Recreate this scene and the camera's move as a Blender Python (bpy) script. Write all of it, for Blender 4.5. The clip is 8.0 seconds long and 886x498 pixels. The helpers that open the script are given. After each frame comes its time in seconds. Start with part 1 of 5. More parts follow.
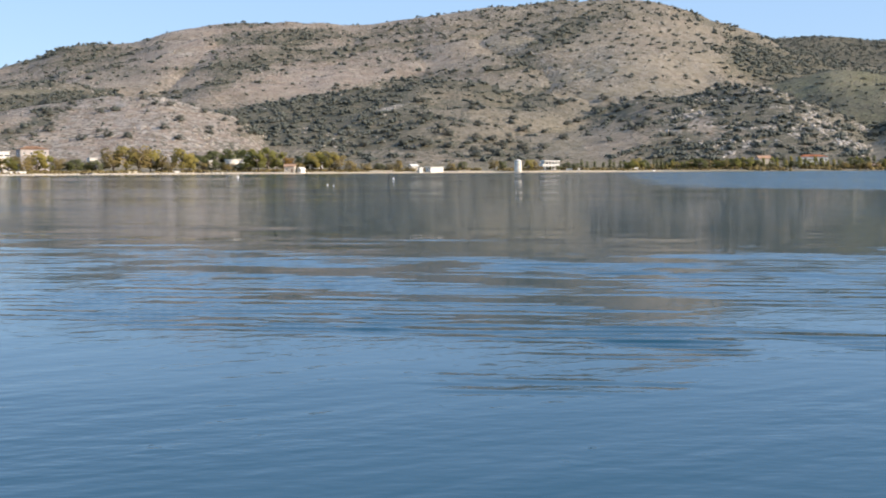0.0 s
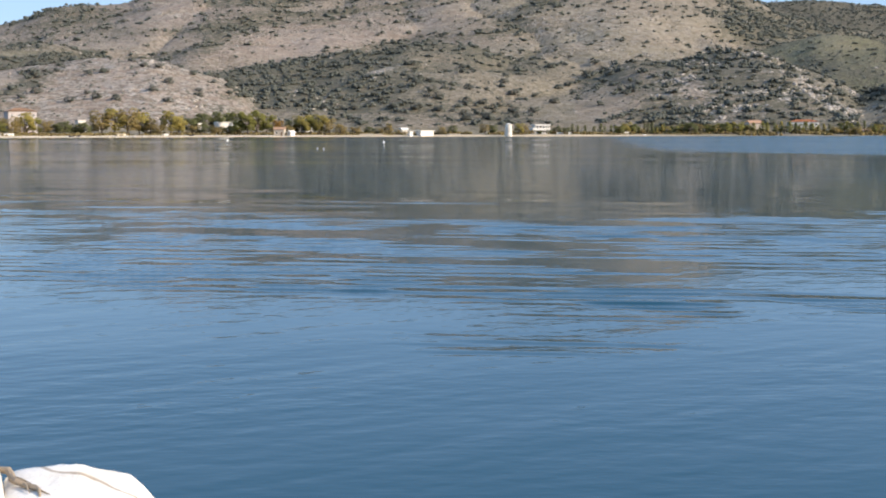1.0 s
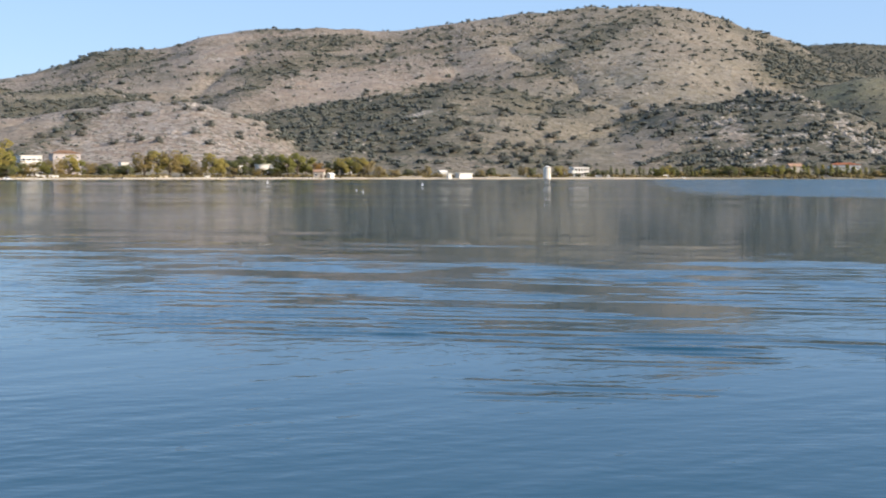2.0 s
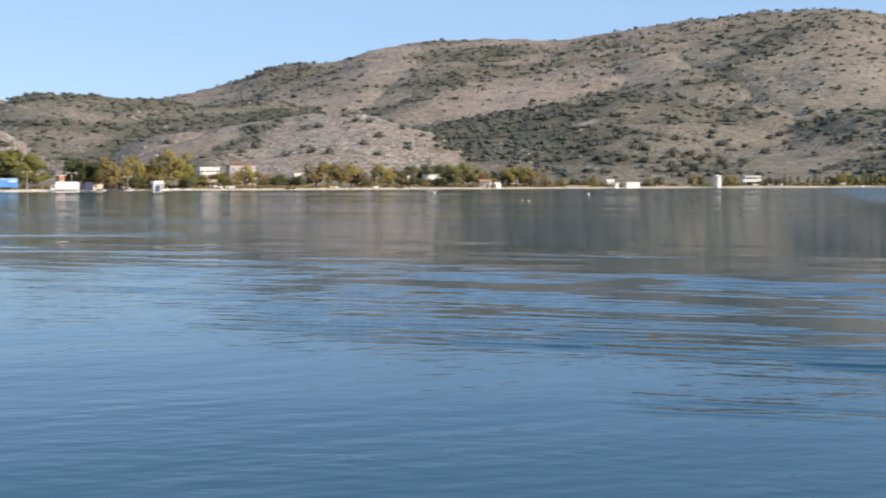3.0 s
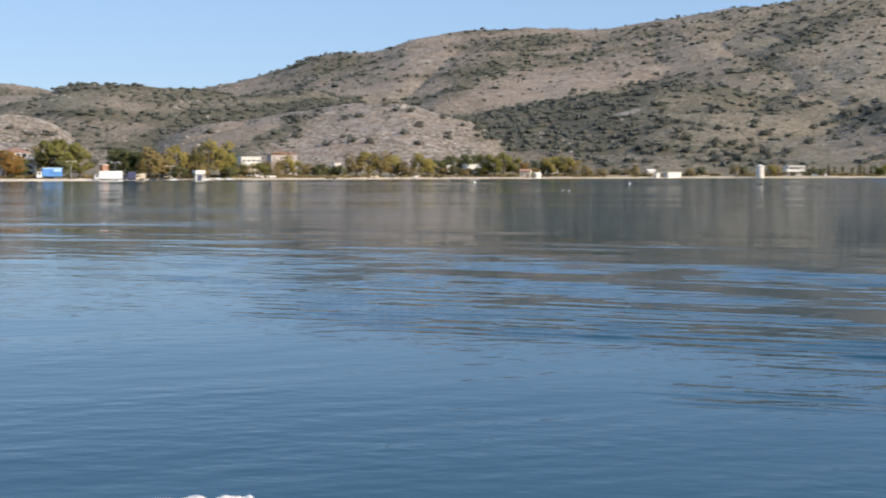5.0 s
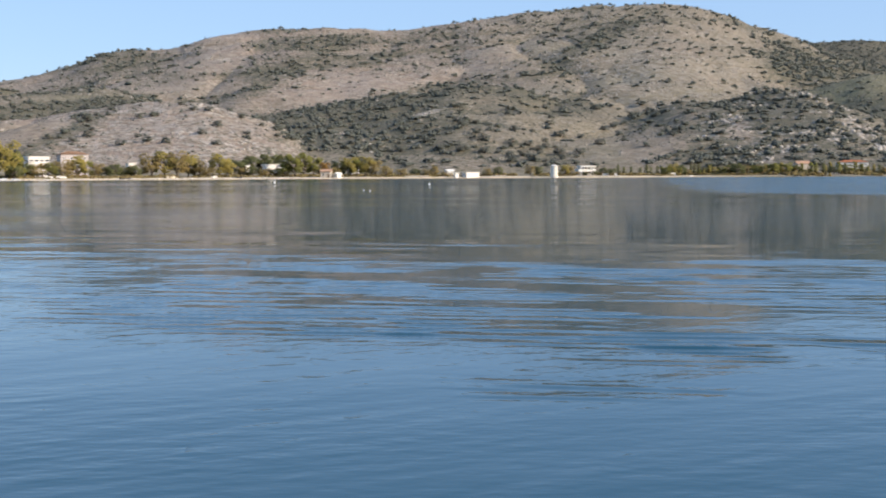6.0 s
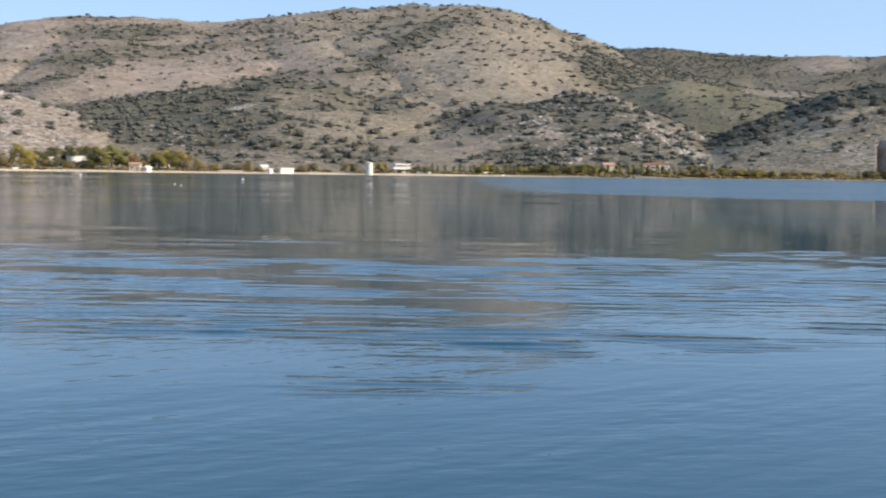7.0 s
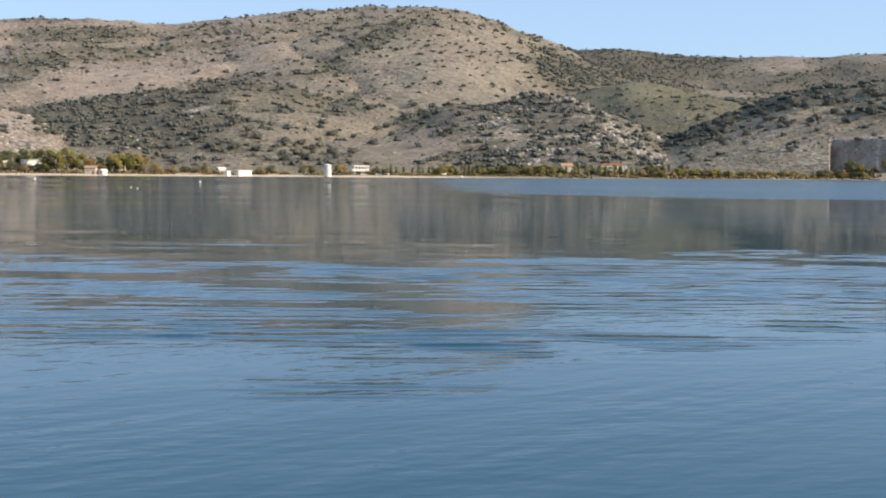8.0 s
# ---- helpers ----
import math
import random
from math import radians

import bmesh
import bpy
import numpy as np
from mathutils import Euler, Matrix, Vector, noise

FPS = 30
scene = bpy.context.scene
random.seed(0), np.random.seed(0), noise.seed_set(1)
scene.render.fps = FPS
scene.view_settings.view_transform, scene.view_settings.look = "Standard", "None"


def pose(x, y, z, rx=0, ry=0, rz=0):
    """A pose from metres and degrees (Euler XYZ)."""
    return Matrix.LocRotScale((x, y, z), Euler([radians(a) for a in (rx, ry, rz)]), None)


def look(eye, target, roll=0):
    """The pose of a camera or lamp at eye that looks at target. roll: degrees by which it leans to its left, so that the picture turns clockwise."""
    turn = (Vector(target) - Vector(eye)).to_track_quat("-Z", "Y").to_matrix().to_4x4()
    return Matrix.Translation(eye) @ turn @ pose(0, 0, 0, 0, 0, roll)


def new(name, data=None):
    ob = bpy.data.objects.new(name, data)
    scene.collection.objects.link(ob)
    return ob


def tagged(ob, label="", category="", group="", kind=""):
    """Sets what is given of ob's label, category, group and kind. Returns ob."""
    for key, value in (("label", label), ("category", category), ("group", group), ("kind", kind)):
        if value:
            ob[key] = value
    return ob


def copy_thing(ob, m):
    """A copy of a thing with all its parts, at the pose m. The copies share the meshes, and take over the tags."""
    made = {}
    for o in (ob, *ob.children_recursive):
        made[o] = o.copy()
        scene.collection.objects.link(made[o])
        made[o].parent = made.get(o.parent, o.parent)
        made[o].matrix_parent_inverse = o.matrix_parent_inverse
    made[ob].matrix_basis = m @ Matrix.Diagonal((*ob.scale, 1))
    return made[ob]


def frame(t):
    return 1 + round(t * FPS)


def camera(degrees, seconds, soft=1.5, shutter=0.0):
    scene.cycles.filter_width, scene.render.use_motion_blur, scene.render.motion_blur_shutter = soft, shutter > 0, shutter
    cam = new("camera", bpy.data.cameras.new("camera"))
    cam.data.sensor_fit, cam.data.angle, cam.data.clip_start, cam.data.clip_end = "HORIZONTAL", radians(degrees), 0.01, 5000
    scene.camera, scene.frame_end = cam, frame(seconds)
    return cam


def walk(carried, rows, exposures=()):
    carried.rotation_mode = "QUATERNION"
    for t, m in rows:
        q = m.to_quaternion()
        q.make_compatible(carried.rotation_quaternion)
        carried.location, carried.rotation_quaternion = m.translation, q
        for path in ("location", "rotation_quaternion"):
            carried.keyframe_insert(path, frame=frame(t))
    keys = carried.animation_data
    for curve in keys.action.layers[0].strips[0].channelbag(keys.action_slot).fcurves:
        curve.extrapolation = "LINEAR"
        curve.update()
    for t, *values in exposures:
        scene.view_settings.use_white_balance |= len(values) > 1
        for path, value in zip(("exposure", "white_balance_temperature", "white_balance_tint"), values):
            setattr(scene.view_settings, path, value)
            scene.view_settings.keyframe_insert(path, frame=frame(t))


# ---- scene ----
EYE = 2.2
cam = camera(41.1, 8.0, soft=2.0, shutter=0.35)
# seconds, yaw to the left, pitch up, lean to the left, and the hand's rise
ROWS = [
    (0.0, 3.644, -3.856, -0.292, 0),
    (0.5, 3.042, -4.794, -0.547, -0.02),
    (1.0, 3.163, -5.606, -0.086, -0.03),
    (1.2, 3.543, -5.525, 0.023, -0.03),
    (2.3, 6.686, -3.056, 0.069, 0),
    (2.5, 8.430, -2.960, 0.106, 0.005),
    (3.0, 13.058, -3.078, -0.230, 0.015),
    (3.5, 16.332, -3.602, 0.017, 0.025),
    (4.0, 17.132, -3.788, -0.049, 0.03),
    (4.2, 17.031, -3.777, -0.083, 0.03),
    (5.3, 11.851, -3.364, -0.282, 0.01),
    (5.5, 8.675, -3.306, -0.324, 0.005),
    (6.0, 5.376, -3.599, -0.249, 0),
    (6.5, 1.422, -3.876, 0.231, 0),
    (7.0, -3.619, -3.710, 0.735, 0),
    (7.5, -5.881, -3.469, 0.617, 0),
    (8.0, -5.596, -3.620, 0.406, 0),
]
walk(cam, [(t, pose(0, 0, EYE + rise, 90 + pitch, 0, yaw) @ pose(0, 0, 0, 0, 0, lean)) for t, yaw, pitch, lean, rise in ROWS],
     exposures=[(0.0, 0.97, 6700, 10), (1.2, 0.97, 6700, 10), (3.5, 0.74, 6600, 10), (4.2, 0.64, 6600, 10), (5.5, 0.80, 6650, 10), (7.0, 1.00, 6800, 11), (8.0, 1.00, 7100, 11)])

# ---- daylight: a low clear sun off to the right, blue sky ----
SUN_AZ, SUN_EL = 109.0, 24.0   # degrees clockwise from +y, degrees up
world = bpy.data.worlds.new("sky")
scene.world = world
world.use_nodes = True
wn = world.node_tree
sky = wn.nodes.new("ShaderNodeTexSky")
sky.sky_type = "NISHITA"
sky.sun_disc = False
sky.sun_elevation = radians(SUN_EL)
sky.sun_rotation = radians(SUN_AZ)
sky.altitude = 50
sky.air_density, sky.dust_density, sky.ozone_density = 1.0, 0.1, 2.5
haze = wn.nodes.new("ShaderNodeMix")   # an even, slightly hazy blue over the clear-air gradient
haze.data_type = "RGBA"
haze.inputs[0].default_value = 0.72
haze.inputs[7].default_value = (2.02, 3.18, 5.25, 1)
wn.links.new(sky.outputs["Color"], haze.inputs[6])
wn.links.new(haze.outputs[2], wn.nodes["Background"].inputs["Color"])
wn.nodes["Background"].inputs["Strength"].default_value = 0.1
sun_data = bpy.data.lights.new("sun", "SUN")
sun_data.energy, sun_data.angle, sun_data.color = 4.0, radians(0.5), (1.0, 0.85, 0.69)
sun = new("sun", sun_data)
sd = Vector((math.sin(radians(SUN_AZ)) * math.cos(radians(SUN_EL)), math.cos(radians(SUN_AZ)) * math.cos(radians(SUN_EL)), math.sin(radians(SUN_EL))))
sun.matrix_world = look(sd * 200, (0, 0, 0))

# ---- materials ----
def material(name, rough=0.8, metal=0.0):
    m = bpy.data.materials.new(name)
    m.use_nodes = True
    t = m.node_tree
    b = t.nodes["Principled BSDF"]
    b.inputs["Roughness"].default_value = rough
    b.inputs["Metallic"].default_value = metal
    return m, t, b


def node(t, kind, **values):
    n = t.nodes.new(kind)
    for key, value in values.items():
        if key in n.inputs:
            n.inputs[key].default_value = value
    return n


def noise_node(t, coord, scale, detail=4.0, rough=0.55, stretch=None):
    n = node(t, "ShaderNodeTexNoise", Scale=scale, Detail=detail, Roughness=rough)
    if stretch:
        mp = t.nodes.new("ShaderNodeMapping")
        mp.inputs["Scale"].default_value = stretch
        t.links.new(coord, mp.inputs["Vector"])
        coord = mp.outputs["Vector"]
    t.links.new(coord, n.inputs["Vector"])
    return n.outputs["Fac"]


def ramp(t, fac, stops):
    r = t.nodes.new("ShaderNodeValToRGB")
    e = r.color_ramp.elements
    while len(e) < len(stops):
        e.new(0.5)
    for k, (p, c) in enumerate(stops):
        e[k].position = p
        e[k].color = (*c, 1) if len(c) == 3 else (c[0], c[0], c[0], 1)
    t.links.new(fac, r.inputs["Fac"])
    return r.outputs["Color"]


def mix(t, fac, a, b, kind="MIX"):
    n = t.nodes.new("ShaderNodeMix")
    n.data_type, n.blend_type = "RGBA", kind
    for value, slot in ((fac, 0), (a, 6), (b, 7)):
        if isinstance(value, (int, float)):
            n.inputs[slot].default_value = value
        elif isinstance(value, tuple):
            n.inputs[slot].default_value = (*value, 1)
        else:
            t.links.new(value, n.inputs[slot])
    return n.outputs[2]


def math_node(t, op, a, b=0.0):
    n = t.nodes.new("ShaderNodeMath")
    n.operation = op
    for k, v in enumerate((a, b)):
        if isinstance(v, (int, float)):
            n.inputs[k].default_value = v
        else:
            t.links.new(v, n.inputs[k])
    return n.outputs[0]


def bump(t, b, height, strength, distance):
    n = node(t, "ShaderNodeBump", Strength=strength, Distance=distance)
    t.links.new(height, n.inputs["Height"])
    t.links.new(n.outputs["Normal"], b.inputs["Normal"])
    return n


def plain(name, colour, rough=0.8, metal=0.0, var=0.25, scale=1.5, grain=0.15):
    """Paint, plaster, wood and the like: a base colour with stains and grain, and fine relief."""
    m, t, b = material(name, rough, metal)
    co = t.nodes.new("ShaderNodeTexCoord").outputs["Object"]
    big = noise_node(t, co, scale, 5)
    fine = noise_node(t, co, scale * 14, 3)
    lo = tuple(c * (1 - var) for c in colour)
    hi = tuple(min(1, c * (1 + var * 0.5)) for c in colour)
    c = ramp(t, big, [(0.3, lo), (0.65, hi)])
    c = mix(t, grain, c, ramp(t, fine, [(0.35, tuple(v * 0.6 for v in colour)), (0.7, hi)]))
    t.links.new(c, b.inputs["Base Color"])
    bump(t, b, fine, 0.3, 0.02)
    return m


def foliage(name, dark, light, warm, through_leaf=0.5):
    m, t, b = material(name, 0.75)
    co = t.nodes.new("ShaderNodeTexCoord").outputs["Object"]
    isl = t.nodes.new("ShaderNodeNewGeometry").outputs["Random Per Island"]
    c = ramp(t, isl, [(0.0, dark), (0.6, light), (1.0, warm)])
    n = noise_node(t, co, 0.9, 4)
    c = mix(t, 0.5, c, ramp(t, n, [(0.35, dark), (0.7, light)]))
    t.links.new(c, b.inputs["Base Color"])
    b.inputs["Specular IOR Level"].default_value = 0.2
    thin = t.nodes.new("ShaderNodeBsdfTranslucent")     # leaves let some of the light through
    t.links.new(c, thin.inputs["Color"])
    both = node(t, "ShaderNodeMixShader", Fac=through_leaf)
    t.links.new(b.outputs[0], both.inputs[1])
    t.links.new(thin.outputs[0], both.inputs[2])
    t.links.new(both.outputs[0], t.nodes["Material Output"].inputs["Surface"])
    return m


# scrub leaf colours are lightened and blued to stand in for distance haze
M_SCRUB = foliage("scrub_leaves", (0.137, 0.157, 0.140), (0.178, 0.194, 0.167), (0.226, 0.218, 0.188))
M_GREEN = foliage("green_leaves", (0.167, 0.178, 0.054), (0.263, 0.263, 0.074), (0.343, 0.306, 0.089))
M_DARKGREEN = foliage("dark_green_leaves", (0.111, 0.131, 0.060), (0.177, 0.192, 0.081), (0.235, 0.232, 0.101))
M_YELLOW = foliage("yellowing_leaves", (0.265, 0.235, 0.073), (0.392, 0.336, 0.099), (0.483, 0.399, 0.123))
M_ORANGE = foliage("autumn_leaves", (0.255, 0.154, 0.048), (0.360, 0.221, 0.067), (0.429, 0.271, 0.087))
M_BROWN = foliage("dry_leaves", (0.259, 0.204, 0.084), (0.367, 0.291, 0.120), (0.448, 0.353, 0.155))
M_BARK = plain("bark", (0.12, 0.095, 0.07), 0.9)
M_REED = foliage("dry_reeds", (0.120, 0.090, 0.035), (0.230, 0.180, 0.080), (0.120, 0.110, 0.040))


def span(t, value, x0, x1, y0=0.0, y1=1.0):
    n = t.nodes.new("ShaderNodeMapRange")
    n.interpolation_type = "SMOOTHSTEP"
    t.links.new(value, n.inputs["Value"])
    for key, v in (("From Min", x0), ("From Max", x1), ("To Min", y0), ("To Max", y1)):
        n.inputs[key].default_value = v
    return n.outputs["Result"]


def hillside():
    """Limestone, thin dry grass, low scrub: by noises at several scales and by the vertex layers that name the cover."""
    m, t, b = material("hillside", 0.95)
    b.inputs["Specular IOR Level"].default_value = 0.15
    co = t.nodes.new("ShaderNodeTexCoord").outputs["Object"]
    cover = t.nodes.new("ShaderNodeAttribute")
    cover.attribute_name = "cover"          # r: bushiness, g: dry grass, b: bare rock, alpha: green meadow
    sep = t.nodes.new("ShaderNodeSeparateColor")
    t.links.new(cover.outputs["Color"], sep.inputs["Color"])
    bush, grass, rock = sep.outputs[0], sep.outputs[1], sep.outputs[2]
    big = noise_node(t, co, 0.011, 6, 0.6)
    mid = noise_node(t, co, 0.06, 5, 0.65)
    fine = noise_node(t, co, 0.35, 4, 0.7)
    earth = ramp(t, mid, [(0.34, (0.180, 0.138, 0.110)), (0.5, (0.272, 0.212, 0.170)), (0.66, (0.350, 0.284, 0.228))])
    earth = mix(t, ramp(t, big, [(0.42, (0.0,)), (0.62, (0.6,))]), earth, (0.255, 0.214, 0.180))
    dry = ramp(t, mid, [(0.3, (0.138, 0.126, 0.084)), (0.7, (0.232, 0.205, 0.148))])
    c = mix(t, grass, earth, dry)
    c = mix(t, cover.outputs["Alpha"], c, ramp(t, mid, [(0.3, (0.098, 0.106, 0.055)), (0.7, (0.190, 0.190, 0.105))]))
    stone = ramp(t, fine, [(0.3, (0.22, 0.20, 0.175)), (0.7, (0.50, 0.47, 0.42))])
    rockmask = math_node(t, "MULTIPLY", rock, ramp(t, noise_node(t, co, 0.11, 5, 0.7), [(0.47, (0.0,)), (0.56, (1.0,))]))
    c = mix(t, rockmask, c, stone)
    c = mix(t, ramp(t, noise_node(t, co, 0.22, 3, 0.7), [(0.60, (0.0,)), (0.68, (0.45,))]), c, stone)
    # a thin sward of low green-grey growth where it is bushy
    sward = math_node(t, "MULTIPLY", span(t, bush, 0.32, 0.75, 0.0, 0.8), ramp(t, mid, [(0.36, (0.25,)), (0.6, (1.0,))]))
    c = mix(t, sward, c, ramp(t, fine, [(0.3, (0.108, 0.106, 0.076)), (0.7, (0.170, 0.162, 0.118))]))
    # low shrubs too small to stand as bushes of their own
    v = node(t, "ShaderNodeTexVoronoi", Scale=0.23)
    t.links.new(co, v.inputs["Vector"])
    dots = math_node(t, "LESS_THAN", v.outputs["Distance"], math_node(t, "MULTIPLY", math_node(t, "ADD", bush, 0.20), math_node(t, "MULTIPLY", mid, 1.5)))
    c = mix(t, math_node(t, "MULTIPLY", dots, 0.85), c, ramp(t, fine, [(0.3, (0.070, 0.070, 0.052)), (0.7, (0.125, 0.118, 0.085))]))
    v2 = node(t, "ShaderNodeTexVoronoi", Scale=0.085)
    v2.feature = "SMOOTH_F1"
    t.links.new(co, v2.inputs["Vector"])
    low = ramp(t, math_node(t, "ADD", v2.outputs["Distance"], math_node(t, "MULTIPLY", fine, 0.35)), [(0.36, (1.0,)), (0.52, (0.0,))])
    c = mix(t, math_node(t, "MULTIPLY", low, math_node(t, "ADD", math_node(t, "MULTIPLY", bush, 0.7), 0.2)), c, ramp(t, fine, [(0.3, (0.110, 0.098, 0.072)), (0.7, (0.180, 0.152, 0.112))]))
    # the strip of pale sand and the lake bed
    beach = t.nodes.new("ShaderNodeAttribute")
    beach.attribute_name = "beach"
    sand = ramp(t, fine, [(0.3, (0.46, 0.37, 0.25)), (0.7, (0.64, 0.53, 0.38))])
    c = mix(t, beach.outputs["Fac"], c, sand)
    t.links.new(c, b.inputs["Base Color"])
    h = math_node(t, "ADD", math_node(t, "MULTIPLY", mid, 3.0), fine)
    bump(t, b, h, 0.9, 1.6)
    return m


def water_surface():
    """Open lake: dark water under a glossy skin; smooth water by the bank, lanes of ripples, calm water beyond and a wind-roughened reach off the far shore."""
    m, t, b = material("lake_water", 0.02)
    b.distribution = "MULTI_GGX"
    b.inputs["IOR"].default_value = 1.333
    b.inputs["Base Color"].default_value = (0.0, 0.044, 0.073, 1)
    co = t.nodes.new("ShaderNodeTexCoord").outputs["Object"]
    sepx = t.nodes.new("ShaderNodeSeparateXYZ")
    t.links.new(co, sepx.inputs["Vector"])
    x, y = sepx.outputs[0], sepx.outputs[1]

    def spun(angle):
        n = t.nodes.new("ShaderNodeMapping")
        n.inputs["Rotation"].default_value = (0, 0, angle)
        t.links.new(co, n.inputs["Vector"])
        return n.outputs["Vector"]

    def times(*v):
        r = v[0]
        for k in v[1:]:
            r = math_node(t, "MULTIPLY", r, k)
        return r

    def plus(*v):
        r = v[0]
        for k in v[1:]:
            r = math_node(t, "ADD", r, k)
        return r

    turned, slant, level = spun(-0.10), spun(-0.60), spun(0.02)

    # wind over the reach on the far right
    wob = times(math_node(t, "SUBTRACT", noise_node(t, co, 0.03, 3), 0.5), 30.0)
    side = plus(math_node(t, "SUBTRACT", x, plus(times(y, 0.062), 8.0)), wob)
    near = math_node(t, "SUBTRACT", plus(y, times(wob, 0.4)), math_node(t, "SUBTRACT", 150.0, times(x, 0.75)))
    wind = times(span(t, side, -6.0, 10.0), span(t, near, -6.0, 10.0))

    # smooth water by the bank: a low slow swell under faint wavelets
    by_bank = span(t, y, 11.0, 22.0, 1.0, 0.15)
    lull = ramp(t, noise_node(t, slant, 0.16, 3, 0.6, (0.4, 1.0, 1.0)), [(0.38, (0.25,)), (0.66, (1.0,))])
    wavelets = plus(times(noise_node(t, slant, 1.9, 2, 0.5, (0.36, 1.0, 1.0)), 0.020), times(noise_node(t, turned, 5.0, 3, 0.5, (0.45, 1.0, 1.0)), 0.010))
    h = times(wavelets, by_bank, lull)
    h = plus(h, times(noise_node(t, slant, 0.24, 2, 0.4, (0.38, 1.0, 1.0)), 0.055, by_bank))

    # fine wavelets over the ripples that the mesh carries
    zone = times(span(t, y, 12.5, 17.0), span(t, plus(y, times(x, -0.10)), 24.0, 46.0, 1.0, 0.0))
    h = plus(h, times(noise_node(t, turned, 2.8, 3, 0.5, (0.36, 1.0, 1.0)), 0.006, zone))

    # thin dashes on the calmer water beyond
    dashes = noise_node(t, level, 0.30, 3, 0.5, (0.18, 1.0, 1.0))
    h = plus(h, times(dashes, 0.022, span(t, y, 34.0, 50.0), span(t, y, 90.0, 200.0, 1.0, 0.2)))

    # longer swells off to the left, which shine in thin lines
    swells = noise_node(t, spun(0.03), 0.42, 3, 0.45, (0.24, 1.0, 1.0))
    west = times(span(t, y, 22.0, 32.0), span(t, plus(y, times(x, 1.1)), 22.0, 60.0, 1.0, 0.0), ramp(t, noise_node(t, level, 0.05, 3, 0.6, (0.25, 1.0, 1.0)), [(0.38, (0.1,)), (0.58, (1.0,))]))
    h = plus(h, times(swells, 0.125, west))

    # calm water: undulations of every length, which draw the mirror images out and break them into dashes
    calm = noise_node(t, level, 0.022, 8, 0.50, (0.12, 1.0, 1.0))
    h = plus(h, times(calm, 0.16, span(t, y, 30.0, 80.0, 0.1, 1.0)))
    h = plus(h, times(noise_node(t, turned, 5.0, 3, 0.5, (0.45, 1.0, 1.0)), 0.07, wind))

    skin = times(span(t, y, 24.0, 60.0), ramp(t, noise_node(t, turned, 0.05, 4, 0.6, (0.2, 1.0, 1.0)), [(0.35, (0.055,)), (0.65, (0.09,))]))
    gust = times(wind, ramp(t, noise_node(t, turned, 0.075, 4, 0.6, (0.22, 1.0, 1.0)), [(0.38, (0.13,)), (0.62, (0.19,))]))
    t.links.new(plus(math_node(t, "MAXIMUM", gust, skin), 0.015), b.inputs["Roughness"])
    bump(t, b, h, 1.0, 1.0)
    return m


M_LIMESTONE = plain("limestone", (0.40, 0.365, 0.32), 0.9, var=0.35, scale=0.25)
M_HILL = hillside()
M_WATER = water_surface()

# ---- the lie of the land ----
def smooth(e0, e1, x):
    u = np.clip((x - e0) / (e1 - e0), 0, 1)
    return u * u * (3 - 2 * u)


def curve(az, points, soft=0.35):
    """A smooth line through (azimuth, value) points."""
    p = np.array(points)
    fine = np.linspace(-60, 60, 2401)
    y = np.interp(fine, p[:, 0], p[:, 1])
    k = np.exp(-0.5 * (np.arange(-60, 61) * 0.05 / soft) ** 2)
    y = np.convolve(np.pad(y, 60, mode="edge"), k / k.sum(), mode="valid")
    return np.interp(az, fine, y)


def lattice(ix, iy, seed):
    n = (ix * 374761393 + iy * 668265263 + seed * 974634777) & 0x7FFFFFFF
    n = ((n ^ (n >> 13)) * 1274126177) & 0x7FFFFFFF
    return ((n ^ (n >> 16)) & 0xFFFF) / 65535.0


def grain(x, y, size, seed=0, octaves=4, gain=0.5):
    """Value noise from 0 to 1 over the plan."""
    total, amp, norm = 0.0, 1.0, 0.0
    for k in range(octaves):
        fx, fy = x / size * 2 ** k, y / size * 2 ** k
        ix, iy = np.floor(fx).astype(np.int64), np.floor(fy).astype(np.int64)
        u, v = fx - ix, fy - iy
        u, v = u * u * (3 - 2 * u), v * v * (3 - 2 * v)
        s = seed + 17 * k
        a = lattice(ix, iy, s) * (1 - u) + lattice(ix + 1, iy, s) * u
        b = lattice(ix, iy + 1, s) * (1 - u) + lattice(ix + 1, iy + 1, s) * u
        total, norm, amp = total + amp * (a * (1 - v) + b * v), norm + amp, amp * gain
    return total / norm


